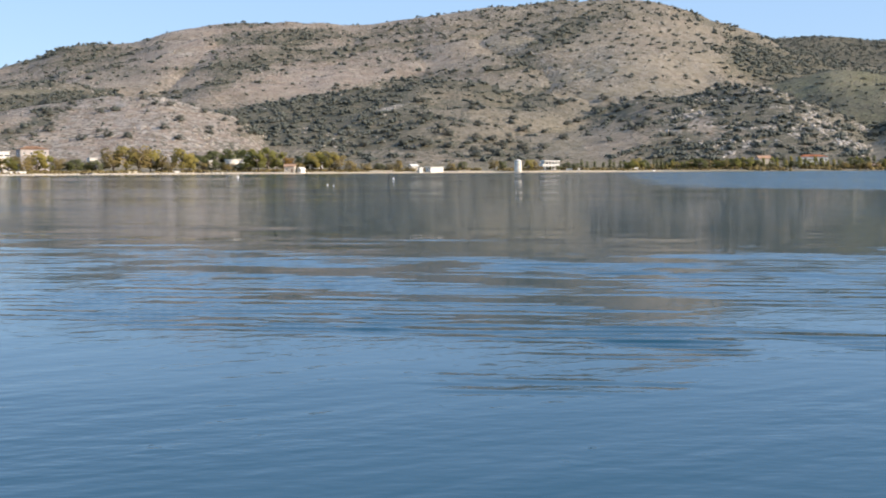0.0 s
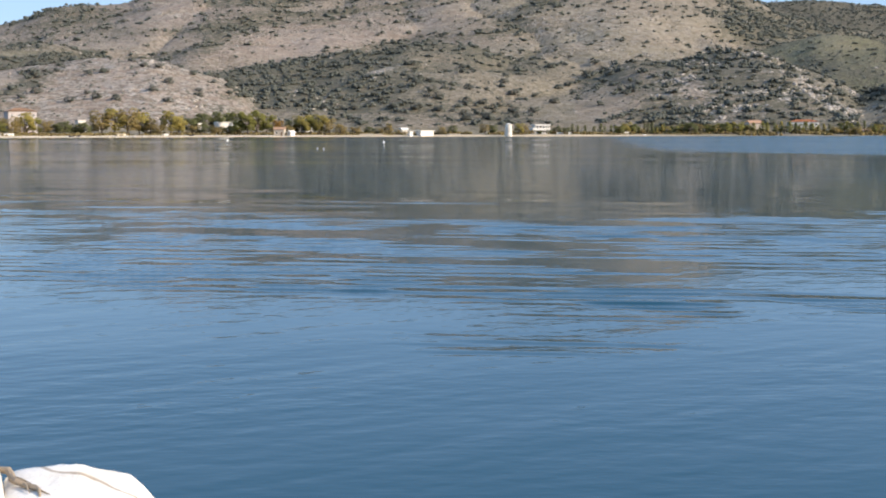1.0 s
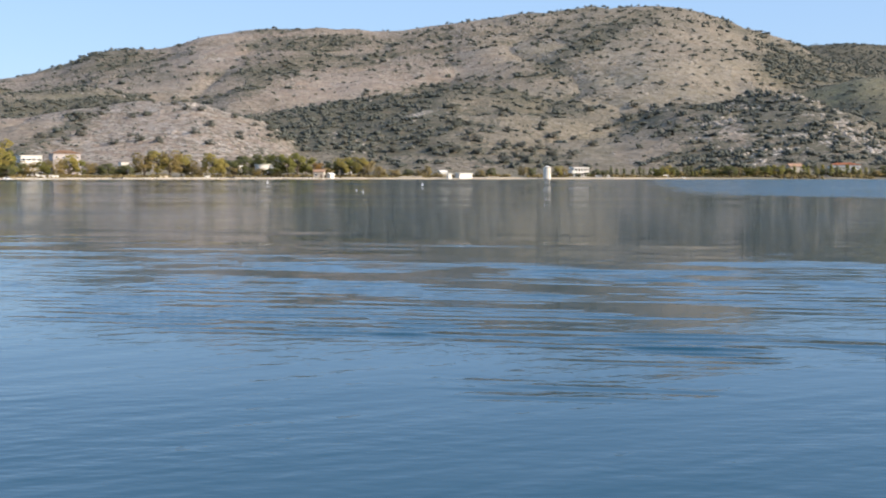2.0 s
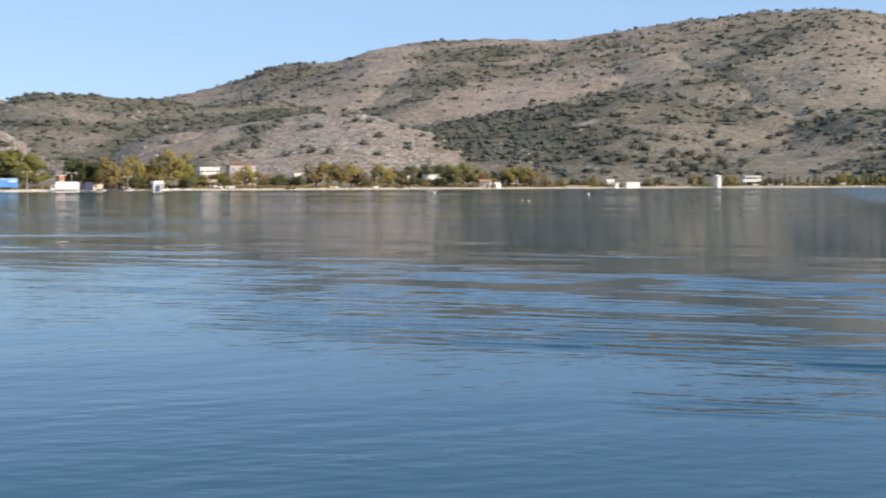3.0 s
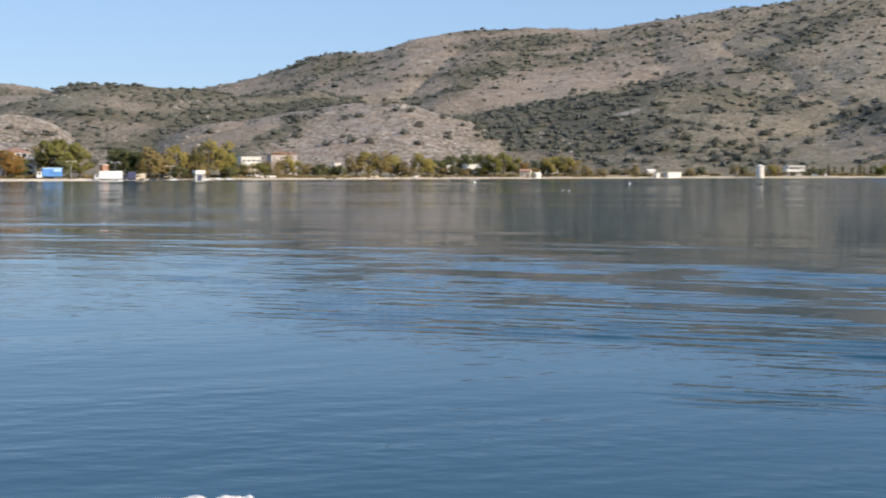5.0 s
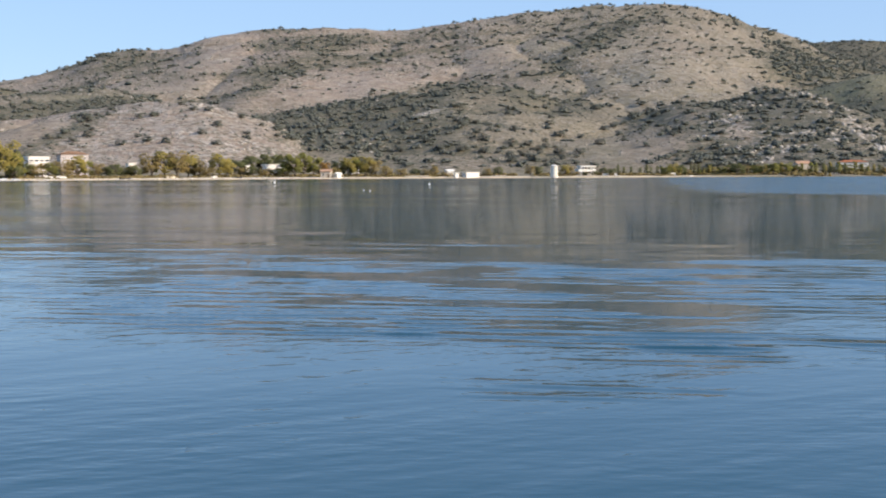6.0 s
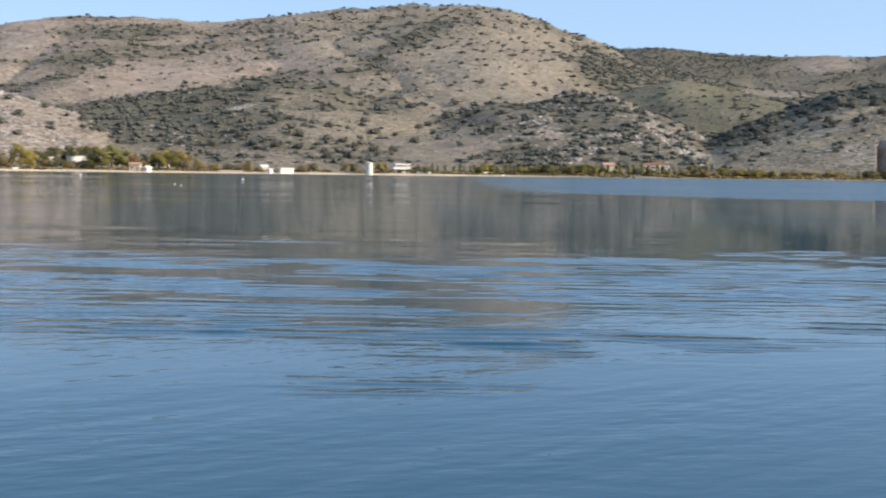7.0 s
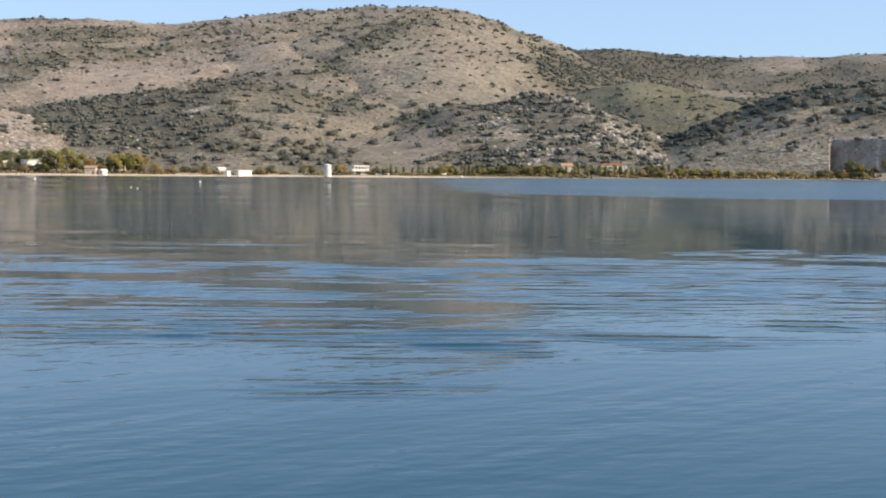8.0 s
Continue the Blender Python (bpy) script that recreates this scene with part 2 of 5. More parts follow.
# ridges: crest distance, foot distance, steepness, crest as (azimuth, degrees up) from the lake
RIDGES = {
    "mountain": (2100, 1050, 1.05, [(-60, 2), (-30, 4.0), (-26.5, 4.25), (-24.5, 4.68), (-22.9, 5.12), (-21.3, 5.68), (-18.6, 5.97), (-16.9, 6.48), (-14.8, 6.9), (-12.5, 7.0), (-7.2, 6.98), (-4.5, 7.3), (-1.4, 7.7), (0.7, 7.9), (2.6, 8.05), (5.2, 8.1), (6.5, 7.87), (8.2, 7.35), (9.7, 6.8), (11.2, 6.2), (12.5, 5.6), (14, 5.0), (18, 4), (60, 2)]),
    "back_right": (2700, 1700, 1.1, [(-60, 1), (6, 4.5), (10, 5.8), (11.8, 5.97), (14.2, 5.95), (16.8, 5.6), (19.7, 5.48), (21.5, 5.52), (23.2, 5.41), (24.9, 5.56), (60, 5.4)]),
    "left_hill": (1500, 950, 1.0, [(-60, 2.3), (-36, 3.2), (-34.1, 3.6), (-32.6, 4.3), (-30.9, 4.55), (-29.3, 4.36), (-27, 4.1), (-24, 3.95), (-21.3, 4.2), (-18.6, 3.7), (-15, 2.6), (60, 0.3)]),
    "far_left": (3000, 2100, 1.2, [(-60, 5.2), (-38.6, 4.8), (-37.7, 4.5), (-36.9, 4.18), (-35.3, 4.17), (-34.1, 4.07), (-32, 3.7), (-26, 2.5), (60, 0.3)]),
    "left_spur": (1100, 800, 1.0, [(-60, 3.0), (-36.8, 3.08), (-34.1, 2.95), (-33.1, 2.77), (-32.4, 2.12), (-30.6, 1.5), (-29, 0.6), (60, 0.1)]),
    "bare_spur": (1080, 790, 0.95, [(-60, 0.1), (-30.5, 0.4), (-29.2, 1.2), (-28, 2.05), (-26.5, 2.6), (-24.3, 3.05), (-21.6, 3.2), (-18.9, 3.54), (-16.8, 3.65), (-14.6, 3.1), (-13.1, 2.5), (-12.3, 1.8), (-11.5, 0.7), (-10, 0.1), (60, 0.1)]),
    "scrub_hill": (1400, 840, 1.0, [(-60, 0.2), (-20, 1.9), (-14.7, 3.2), (-12.5, 3.43), (-10.9, 3.8), (-8.1, 4.2), (-4.8, 4.6), (-2.8, 4.45), (-1.4, 4.3), (0, 3.9), (1.8, 3.6), (3.9, 3.35), (6, 3.0), (10, 1.6), (60, 0.2)]),
    "rocky_hill": (1200, 860, 0.9, [(-60, 0.1), (0, 1.2), (3.9, 3.1), (6.1, 3.7), (7.5, 3.8), (10.5, 3.91), (12.1, 3.8), (13.5, 3.2), (15.5, 2.2), (17, 1.0), (20, 0.1), (60, 0.1)]),
    "green_hill": (1650, 1150, 0.9, [(-60, 0.1), (6, 2.6), (9, 3.7), (12.1, 4.18), (14.2, 4.57), (15.5, 4.43), (18.2, 4.27), (20, 4.0), (24, 3.2), (60, 1)]),
    "right_hill": (1350, 890, 0.80, [(-60, 0.1), (13.5, 0.2), (15.6, 1.37), (17.7, 2.7), (19.5, 3.34), (22, 4.22), (26.1, 4.78), (30, 5), (60, 4)]),
}
SHORE = [(-60, 570), (-36, 590), (-24, 650), (-14, 690), (0, 702), (10, 760), (25, 880), (60, 900)]


def shore(az):
    return curve(np.clip(az, -60, 60), SHORE, 1.5)


def furrows(x, y):
    """Drainage lines down the slopes."""
    return 1 - np.abs(2 * grain(x * 1.0 + 130 * grain(x, y, 300, 6, 2), y * 0.45, 230, 13, 3) - 1)


def land(az, r, relief=True):
    """Height of the ground, and which ridge it belongs to."""
    az, r = np.asarray(az, float), np.asarray(r, float)
    x, y = r * np.sin(np.radians(az)), r * np.cos(np.radians(az))
    a = np.clip(az, -60, 60)
    s = shore(a) + 10 * (grain(x, y, 60, 3, 3) - 0.5)
    inland = r - s
    z = np.where(inland < 0, np.maximum(-4, inland * 0.05), np.minimum(inland * 0.075, 1.25) + np.clip(inland - 18, 0, 400) * 0.012)
    # low hills all round outside the view
    far = np.where(np.abs(az) > 60, np.clip(1 - (np.abs(az) - 60) / 25, 0.25, 1), 1.0)
    best, which = np.full(z.shape, -1e9), np.zeros(z.shape, int)
    stack = []
    for k, (dist, foot, steep, crest) in enumerate(RIDGES.values()):
        rc = dist * (1 + 0.05 * np.sin(np.radians(az) * 5 + k))
        top = rc * np.tan(np.radians(curve(a, crest))) * far + EYE
        u = np.clip((r - foot) / (rc - foot), 0, 1)
        back = np.clip((r - rc) / (0.7 * rc), 0, 1)
        h = top * (u ** steep) * (1 - 0.75 * back ** 1.3)
        h = h - 14 * np.exp(-np.maximum(h, 0) / 3)
        stack.append(h)
        which = np.where(h > best, k, which)
        best = np.maximum(best, h)
    hills = np.logaddexp.reduce(np.array(stack) / 2.5, axis=0) * 2.5
    z = np.where(inland > 0, np.logaddexp(z / 1.2, hills / 1.2) * 1.2 - 0.2 * np.clip(1 - inland / 10, 0, 1), z)
    if relief:
        amp = np.clip(hills / 45, 0, 1) * (inland > 0)
        # the quarried face at the foot of the right-hand hill
        ragged = grain(x, y, 14, 71, 3) - 0.5
        cut = (az > 23.65) * (1 - smooth(-3, 3, r - 998 + 7 * (az - 23.6) + 7 * ragged)) * (r > 880)
        z = np.where(inland > 0, z * (1 - cut) + np.minimum(z, 5.5) * cut, z)
        amp = amp * (1 - cut)
        crown = 1 - 0.75 * smooth(1750, 2000, r)
        z = z - amp * crown * 9 * furrows(x, y) ** 4
        gully = 1 - np.abs(2 * grain(x + 60 * grain(x, y, 220, 5, 2), y, 170, 11, 3) - 1)
        z = z + amp * (-9 * (1 - 0.6 * smooth(2200, 2700, r)) * gully ** 3 + 3.2 + 3.0 * (grain(x, y, 42, 21, 4, 0.6) - 0.5))
    # the bank of boulders from which the lake is seen
    bank = np.hypot(x + 1.2, y - 0.2)
    z = np.maximum(z, 0.45 - 0.16 * np.clip(bank - 3.2, 0, 60) ** 1.25)
    return z, which, inland


def blotch(az, el, ca, ce, wa, we, tilt=0.0):
    c, s = math.cos(radians(tilt)), math.sin(radians(tilt))
    da, de = az - ca, el - ce
    return np.exp(-((c * da + s * de) / wa) ** 2 - ((c * de - s * da) / we) ** 2)


def cover(az, r, z, which):
    """How bushy, grassy, rocky and green the ground is, from 0 to 1 each."""
    x, y = r * np.sin(np.radians(az)), r * np.cos(np.radians(az))
    el = np.degrees(np.arctan2(z - EYE, r))
    n, n2 = grain(x, y, 130, 31, 4), grain(x, y, 45, 37, 3)
    # uneven edges for all the patches below
    az = az + 0.9 * (grain(x, y, 70, 43, 3) - 0.5)
    el = el + 0.32 * (grain(x, y, 60, 47, 3) - 0.5)
    base = np.array([0.28, 0.60, 0.57, 0.46, 0.32, 0.30, 0.42, 0.66, 0.36, 0.36])[which]
    grass = np.array([0.14, 0.35, 0.30, 0.12, 0.15, 0.16, 0.52, 0.26, 0.85, 0.70])[which]
    rock = np.array([0.35, 0.25, 0.30, 0.7, 0.6, 0.7, 0.2, 1.0, 0.1, 0.30])[which]
    swing = np.array([0.40, 0.7, 1.1, 0.9, 0.7, 0.5, 0.6, 0.8, 0.6, 0.9])[which]
    b = base + swing * (n - 0.5) + 0.25 * (n2 - 0.5)
    b = b + 0.30 * (furrows(x, y) ** 3 - 0.3)
    m = which == 0
    # beds of rock that dip across the mountain
    along, across = x * 0.9 + z * 1.3, z * 2.7 - x * 0.42
    beds = grain(along / 6.0, across, 40, 61, 3) - 0.5
    b = b + m * (0.75 * beds + 0.3 * (grain(x, y, 85, 91, 3) - 0.5))
    # furrows and wooded streaks on the mountain, and its bare shoulders
    b = b + m * (0.58 * blotch(az, el, -12.6, 5.15, 2.6, 0.55, 20) + 0.22 * blotch(az, el, -8.0, 5.8, 2.6, 0.32, 17) + 0.58 * blotch(az, el, 1.6, 6.1, 2.7, 0.38, 26) + 0.20 * blotch(az, el, -14.3, 4.6, 0.6, 0.8) + 0.20 * blotch(az, el, 4.5, 6.9, 3.5, 0.5))
    b = b - m * (0.40 * blotch(az, el, -15.7, 5.9, 1.3, 0.75) + 0.40 * blotch(az, el, -8.0, 4.4, 4.3, 0.30, 9) + 0.25 * blotch(az, el, -9.1, 6.3, 1.6, 0.3, 15) + 0.30 * blotch(az, el, -2.7, 5.6, 1.8, 0.4, 18) + 0.35 * blotch(az, el, -4.8, 4.95, 1.7, 0.2, 12) + 0.16 * blotch(az, el, 7.4, 5.8, 2.6, 1.0))
    b = b + m * (0.75 * blotch(az, el, 11.0, 5.0, 1.3, 0.7) + 0.75 * blotch(az, el, 15.5, 4.7, 4.5, 0.6) + 0.35 * blotch(az, el, -18.5, 4.7, 3.0, 0.45) + 0.30 * blotch(az, el, -20.5, 5.4, 1.6, 0.4))
    grass = grass + m * (0.22 * smooth(-5, 3, az) * (1 - 0.5 * smooth(8, 11, az)) + 0.25 * (grain(x, y, 240, 83, 3) - 0.5) - 0.3 * beds)
    # the wooded flank of the scrub hill, its open side with single bushes
    d = which == 6
    wooded = d * np.clip(1.1 * blotch(az, el, -10.2, 2.9, 3.6, 1.25, 6) + 0.9 * blotch(az, el, -6.8, 2.4, 2.6, 1.1, 10) + 0.6 * blotch(az, el, -5.5, 3.9, 2.6, 0.6, 10), 0, 1)
    b = b + 0.31 * wooded + d * (0.55 * (grain(x, y, 60, 85, 3) - 0.5) + 0.55 * blotch(az, el, -0.4, 3.85, 3.0, 0.38, -8) + 0.25 * blotch(az, el, 1.5, 3.3, 2.5, 0.4) + 0.40 * blotch(az, el, -3.8, 4.5, 2.0, 0.25) + 0.30 * blotch(az, el, -6.5, 1.2, 4.0, 0.35, 2))
    b = b - d * (0.34 * blotch(az, el, 1.0, 2.0, 3.9, 1.3) + 0.20 * blotch(az, el, -3.4, 3.5, 1.6, 0.5) + 0.35 * blotch(az, el, -7.5, 0.9, 4.5, 0.28))
    scar = d * blotch(az, el, -5.9, 3.0, 0.8, 0.07, 14) + m * blotch(az, el, -15.95, 5.5, 0.4, 0.09)
    b, rock = b - 1.2 * scar, rock + 2.0 * scar
    b = b - np.isin(which, [6, 7]) * 0.45 * blotch(az, el, 4.2, 1.1, 1.8, 0.7)
    # the rocky hill: grassy to the west, bushes and pale stone to the east
    e = which == 7
    west = e * (1 - smooth(6.0, 8.4, az))
    b, rock, grass = b - 0.24 * west, rock - 0.85 * west, grass + 0.12 * west
    b = b + e * (0.50 * blotch(az, el, 4.4, 3.1, 1.1, 0.45) + 0.45 * blotch(az, el, 7.3, 0.95, 1.5, 0.5) + 0.35 * blotch(az, el, 6.9, 2.1, 1.0, 0.3, 20) - 0.45 * blotch(az, el, 8.9, 2.0, 0.7, 0.5) - 0.30 * blotch(az, el, 10.4, 0.75, 1.6, 0.3) + 0.3 * blotch(az, el, 6.5, 3.8, 3.0, 0.22))
    rock = rock - e * (0.6 * blotch(az, el, 8.9, 2.0, 0.7, 0.5) + 0.8 * blotch(az, el, 10.4, 0.75, 1.6, 0.3))
    # the right-hand hill: a wooded valley that climbs to a dark upper edge
    h = which == 9
    b = b + h * (0.75 * blotch(az, el, 17.8, 2.2, 3.0, 0.42, 25) + 0.55 * blotch(az, el, 23.0, 3.85, 3.6, 0.36, 12) + 0.25 * blotch(az, el, 18.6, 1.7, 1.4, 0.35) + 0.25 * blotch(az, el, 25.3, 2.9, 1.4, 0.5) - 0.18 * blotch(az, el, 21.6, 2.7, 1.6, 0.5) - 0.1)
    rubble = h * (blotch(az, el, 22.8, 0.9, 1.3, 0.5) + blotch(az, el, 21.3, 2.05, 0.7, 0.2, 12))
    b, rock = b - 0.15 * rubble, rock + 0.45 * rubble
    # the low hills to the west
    lh = which == 2
    meadow = lh * (blotch(az, el, -32.5, 3.5, 1.5, 0.24, 12) + 0.8 * blotch(az, el, -22.6, 3.6, 1.9, 0.15, 4))
    b = b + lh * (0.5 * (grain(x, y, 70, 97, 3) - 0.48) + 0.50 * blotch(az, el, -31.3, 2.85, 3.0, 0.22, -4) + 0.45 * blotch(az, el, -27.6, 2.5, 1.8, 0.28, 32) - 0.35 * blotch(az, el, -29.8, 1.95, 1.3, 0.35) + 0.45 * blotch(az, el, -27.4, 3.8, 2.2, 0.26, 6) + 0.40 * blotch(az, el, -19.8, 3.6, 2.6, 0.3, 6) + 0.5 * blotch(az, el, -30.3, 4.3, 2.2, 0.22) - 0.25 * blotch(az, el, -25.0, 3.5, 1.6, 0.15)) - 0.6 * meadow
    grass = grass + 0.4 * meadow
    # the ridge behind on the right
    br = which == 1
    bare = br * (blotch(az, el, 21.3, 5.1, 1.7, 0.38) + 0.8 * blotch(az, el, 25.3, 5.4, 1.3, 0.3))
    b = b + br * 0.55 * blotch(az, el, 15.5, 5.3, 4.0, 0.7) - 0.95 * bare
    rock, grass = rock + 0.2 * bare, grass - 0.3 * bare
    b = b + (which == 3) * 0.5 * smooth(-36.6, -37.3, az)
    # the bare spurs
    s = which == 5
    b = b + s * (-0.30 * blotch(az, el, -25.6, 2.4, 2.0, 0.5) + 0.60 * blotch(az, el, -22.8, 2.1, 2.2, 0.28, 26) - 0.1 * blotch(az, el, -17, 2.4, 3, 0.9) + 0.35 * blotch(az, el, -12.6, 1.9, 0.8, 0.4))
    tan = s * (1 - smooth(-24.6, -22.6, az))
    rock, grass = rock - 0.5 * tan, grass + 0.10 * tan
    cliff = (which == 4) * blotch(az, el, -32.9, 2.2, 0.9, 0.35, -35)
    b, rock = b - 0.3 * cliff, rock + 0.6 * cliff
    lower = (which == 9) * smooth(1.6, 0.9, el)
    b = b + lower * 0.7 * (grain(x * 0.35 + z * 2.0, y, 40, 111, 3) - 0.45)
    grass = grass - 0.25 * lower + 0.5 * (grain(x, y, 90, 41, 3) - 0.5) - 0.3 * (b - 0.4)
    green = np.array([0.03, 0.12, 0.10, 0.0, 0.0, 0.0, 0.10, 0.03, 0.55, 0.18])[which] * (0.4 + 1.2 * grain(x, y, 120, 101, 3))
    green = green + 0.45 * np.clip(meadow, 0, 1) + 0.12 * wooded + 0.15 * m * smooth(-6, 0, az)
    return np.clip(b, 0, 1), np.clip(grass, 0, 1), np.clip(rock + 0.6 * (n2 - 0.5), 0, 1), np.clip(green, 0, 0.9)


def mesh_of(name, verts, faces, material_, smooth_shade=False, normals=None):
    """A mesh from arrays: vertices, and faces that all have the same number of corners."""
    me = bpy.data.meshes.new(name)
    verts, faces = np.asarray(verts, np.float32), np.asarray(faces, np.int32)
    n, k = faces.shape
    me.vertices.add(len(verts))
    me.vertices.foreach_set("co", verts.ravel())
    me.loops.add(n * k)
    me.loops.foreach_set("vertex_index", faces.ravel())
    me.polygons.add(n)
    me.polygons.foreach_set("loop_start", np.arange(0, n * k, k, dtype=np.int32))
    me.polygons.foreach_set("use_smooth", np.full(n, smooth_shade))
    me.materials.append(material_)
    me.update(calc_edges=True)
    me.validate()
    if normals is not None:
        me.normals_split_custom_set_from_vertices(normals)
    return me


def build_ground():
    az = np.sort(np.concatenate([np.arange(-180, -44, 4.0), np.arange(-44, 34, 0.124), [23.64, 23.66], np.arange(34, 180, 4.0)]))
    r = np.concatenate([[0.001, 0.5, 1.5, 2.5, 3.5, 4.5, 5.5, 6.5, 8, 10, 14, 20, 30, 50, 90, 150, 250, 400, 480, 540], np.arange(565, 900, 3.0), np.geomspace(900, 3300, 230), [3600, 4000, 4700]])
    A, R = np.meshgrid(az, r, indexing="ij")
    z, which, inland = land(A, R)
    x, y = R * np.sin(np.radians(A)), R * np.cos(np.radians(A))
    na, nr = A.shape
    i, j = np.meshgrid(np.arange(na), np.arange(nr - 1), indexing="ij")
    k = (i + 1) % na
    quads = np.stack([i * nr + j, i * nr + j + 1, k * nr + j + 1, k * nr + j], -1).reshape(-1, 4)
    quads = quads[:, ::-1]
    me = mesh_of("ground", np.stack([x, y, z], -1).reshape(-1, 3), quads, M_HILL, True)
    b, g, s, meadow = cover(A, R, z, which)
    plainland = np.clip(1 - np.maximum(z - 4, 0) / 8, 0, 1)
    b = b * (1 - 0.6 * plainland)
    g = np.maximum(g, plainland * 0.9)
    s = s * (1 - plainland)
    quarried = (A > 23.6) & (R > 880) & (R < 1012)     # the cut face is bare
    b, g, s, meadow = b * ~quarried, np.where(quarried, 0.1, g), np.where(quarried, 0.5, s), meadow * ~quarried
    col = me.color_attributes.new("cover", "FLOAT_COLOR", "POINT")
    col.data.foreach_set("color", np.stack([b, g, s, meadow], -1).astype(np.float32).ravel())
    at = me.attributes.new("beach", "FLOAT", "POINT")
    sandy = (1 - smooth(10, 20, inland + 8 * (grain(x, y, 25, 51, 3) - 0.5)))
    sandy = sandy * np.where(inland < 0, 1.0, 1 - 0.85 * smooth(4, 11, A))
    at.data.foreach_set("value", sandy.astype(np.float32).ravel())
    return tagged(new("ground", me), "dry limestone hills with scrub above a sandy lake shore", "ground", kind="structure")


ground = build_ground()


def waves(x, y, r):
    """Low undulations far out on the calm lake, long along the shore and short across it."""
    z = np.zeros(x.shape)
    for k, length in enumerate((120, 60, 30, 15, 7.5, 3.8)):
        turn = 0.05 * (k % 3 - 1)
        u, v = x * math.cos(turn) + y * math.sin(turn), y * math.cos(turn) - x * math.sin(turn)
        step = 1.0e-4 * r * r + 0.05          # finer waves fade where the surface is seen edge-on
        seen = smooth(2.0, 4.0, length / step) * smooth(60, 130, r) * (1 + 1.6 * smooth(130, 320, r))
        z = z + seen * 0.0042 * length * (grain(u * 0.14 + 40 * k, v, length / 2, 201 + k, 1) - 0.5)
    return z


def ripples(x, y):
    """Lanes of short sharp ripples that run in trains over the middle distance, with calm water between them."""
    u, v = x * math.cos(-0.26) + y * math.sin(-0.26), y * math.cos(-0.26) - x * math.sin(-0.26)
    lane = smooth(0.36, 0.54, grain(u * 0.24, v, 2.6, 321, 4, 0.6))
    edge = 11.2 + 0.72 * np.maximum(0, -x) + 0.40 * np.maximum(0, x - 1.5) + 5.0 * (grain(x * 0.4, y, 2.5, 331, 3) - 0.5)
    zone = smooth(0.0, 2.5, y - edge) * (1 - smooth(24, 42, y - 0.1 * x))
    z = np.zeros(x.shape)
    for turn, length, height, seed in ((-0.04, 0.46, 0.0105, 301), (-0.12, 0.68, 0.0100, 311)):
        u, v = x * math.cos(turn) + y * math.sin(turn), y * math.cos(turn) - x * math.sin(turn)
        bend = 2 * np.pi * v / length + 7.0 * (grain(u * 0.7, v, 3.0, seed, 3) - 0.5)
        group = smooth(0.36, 0.64, grain(u * 0.7, v, 0.9, seed + 5, 2))
        z = z + height * (0.05 + 0.95 * group) * np.sin(bend + 0.65 * np.sin(bend))
    return z * lane * zone


def build_water():
    az = np.concatenate([np.arange(-180, -44, 4.0), np.arange(-44, 34, 0.5), np.arange(34, 180, 4.0)])
    rs = np.concatenate([[0.01], np.geomspace(1, 11, 11), EYE / np.tan(np.radians(np.arange(11.2, 5.1, -0.024))), EYE / np.tan(np.radians(np.arange(5.1, 0.19, -0.013))), [720, 780, 860, 1000]])
    A, R = np.meshgrid(np.radians(az), rs, indexing="ij")
    x, y = R * np.sin(A), R * np.cos(A)
    v = np.stack([x, y, waves(x, y, R) * (R < 560) + ripples(x, y)], -1).reshape(-1, 3)
    i, j = np.meshgrid(np.arange(len(az)), np.arange(len(rs) - 1), indexing="ij")
    k = (i + 1) % len(az)
    m = len(rs)
    q = np.stack([i * m + j, k * m + j, k * m + j + 1, i * m + j + 1], -1).reshape(-1, 4)
    return tagged(new("water", mesh_of("water", v, q, M_WATER, True)), "calm blue lake water with faint ripples", "water", kind="structure")


water = build_water()


def ground_at(az, r):
    return float(land(np.array([az]), np.array([r]))[0][0])


def spot(az, r, sink=0.0):
    """A place on the ground, by azimuth and distance."""
    return Vector((r * math.sin(radians(az)), r * math.cos(radians(az)), ground_at(az, r) - sink))

# ---- scrub on the hills ----
def icosahedron():
    p = (1 + 5 ** 0.5) / 2
    v = np.array([(-1, p, 0), (1, p, 0), (-1, -p, 0), (1, -p, 0), (0, -1, p), (0, 1, p), (0, -1, -p), (0, 1, -p), (p, 0, -1), (p, 0, 1), (-p, 0, -1), (-p, 0, 1)], float)
    f = np.array([(0, 11, 5), (0, 5, 1), (0, 1, 7), (0, 7, 10), (0, 10, 11), (1, 5, 9), (5, 11, 4), (11, 10, 2), (10, 7, 6), (7, 1, 8), (3, 9, 4), (3, 4, 2), (3, 2, 6), (3, 6, 8), (3, 8, 9), (4, 9, 5), (2, 4, 11), (6, 2, 10), (8, 6, 7), (9, 8, 1)])
    return v / np.linalg.norm(v[0]), f


ICO_V, ICO_F = icosahedron()


OCT_V = np.array([(1, 0, 0), (-1, 0, 0), (0, 1, 0), (0, -1, 0), (0, 0, 1), (0, 0, -1)], float)
OCT_F = np.array([(0, 2, 4), (2, 1, 4), (1, 3, 4), (3, 0, 4), (2, 0, 5), (1, 2, 5), (3, 1, 5), (0, 3, 5)])


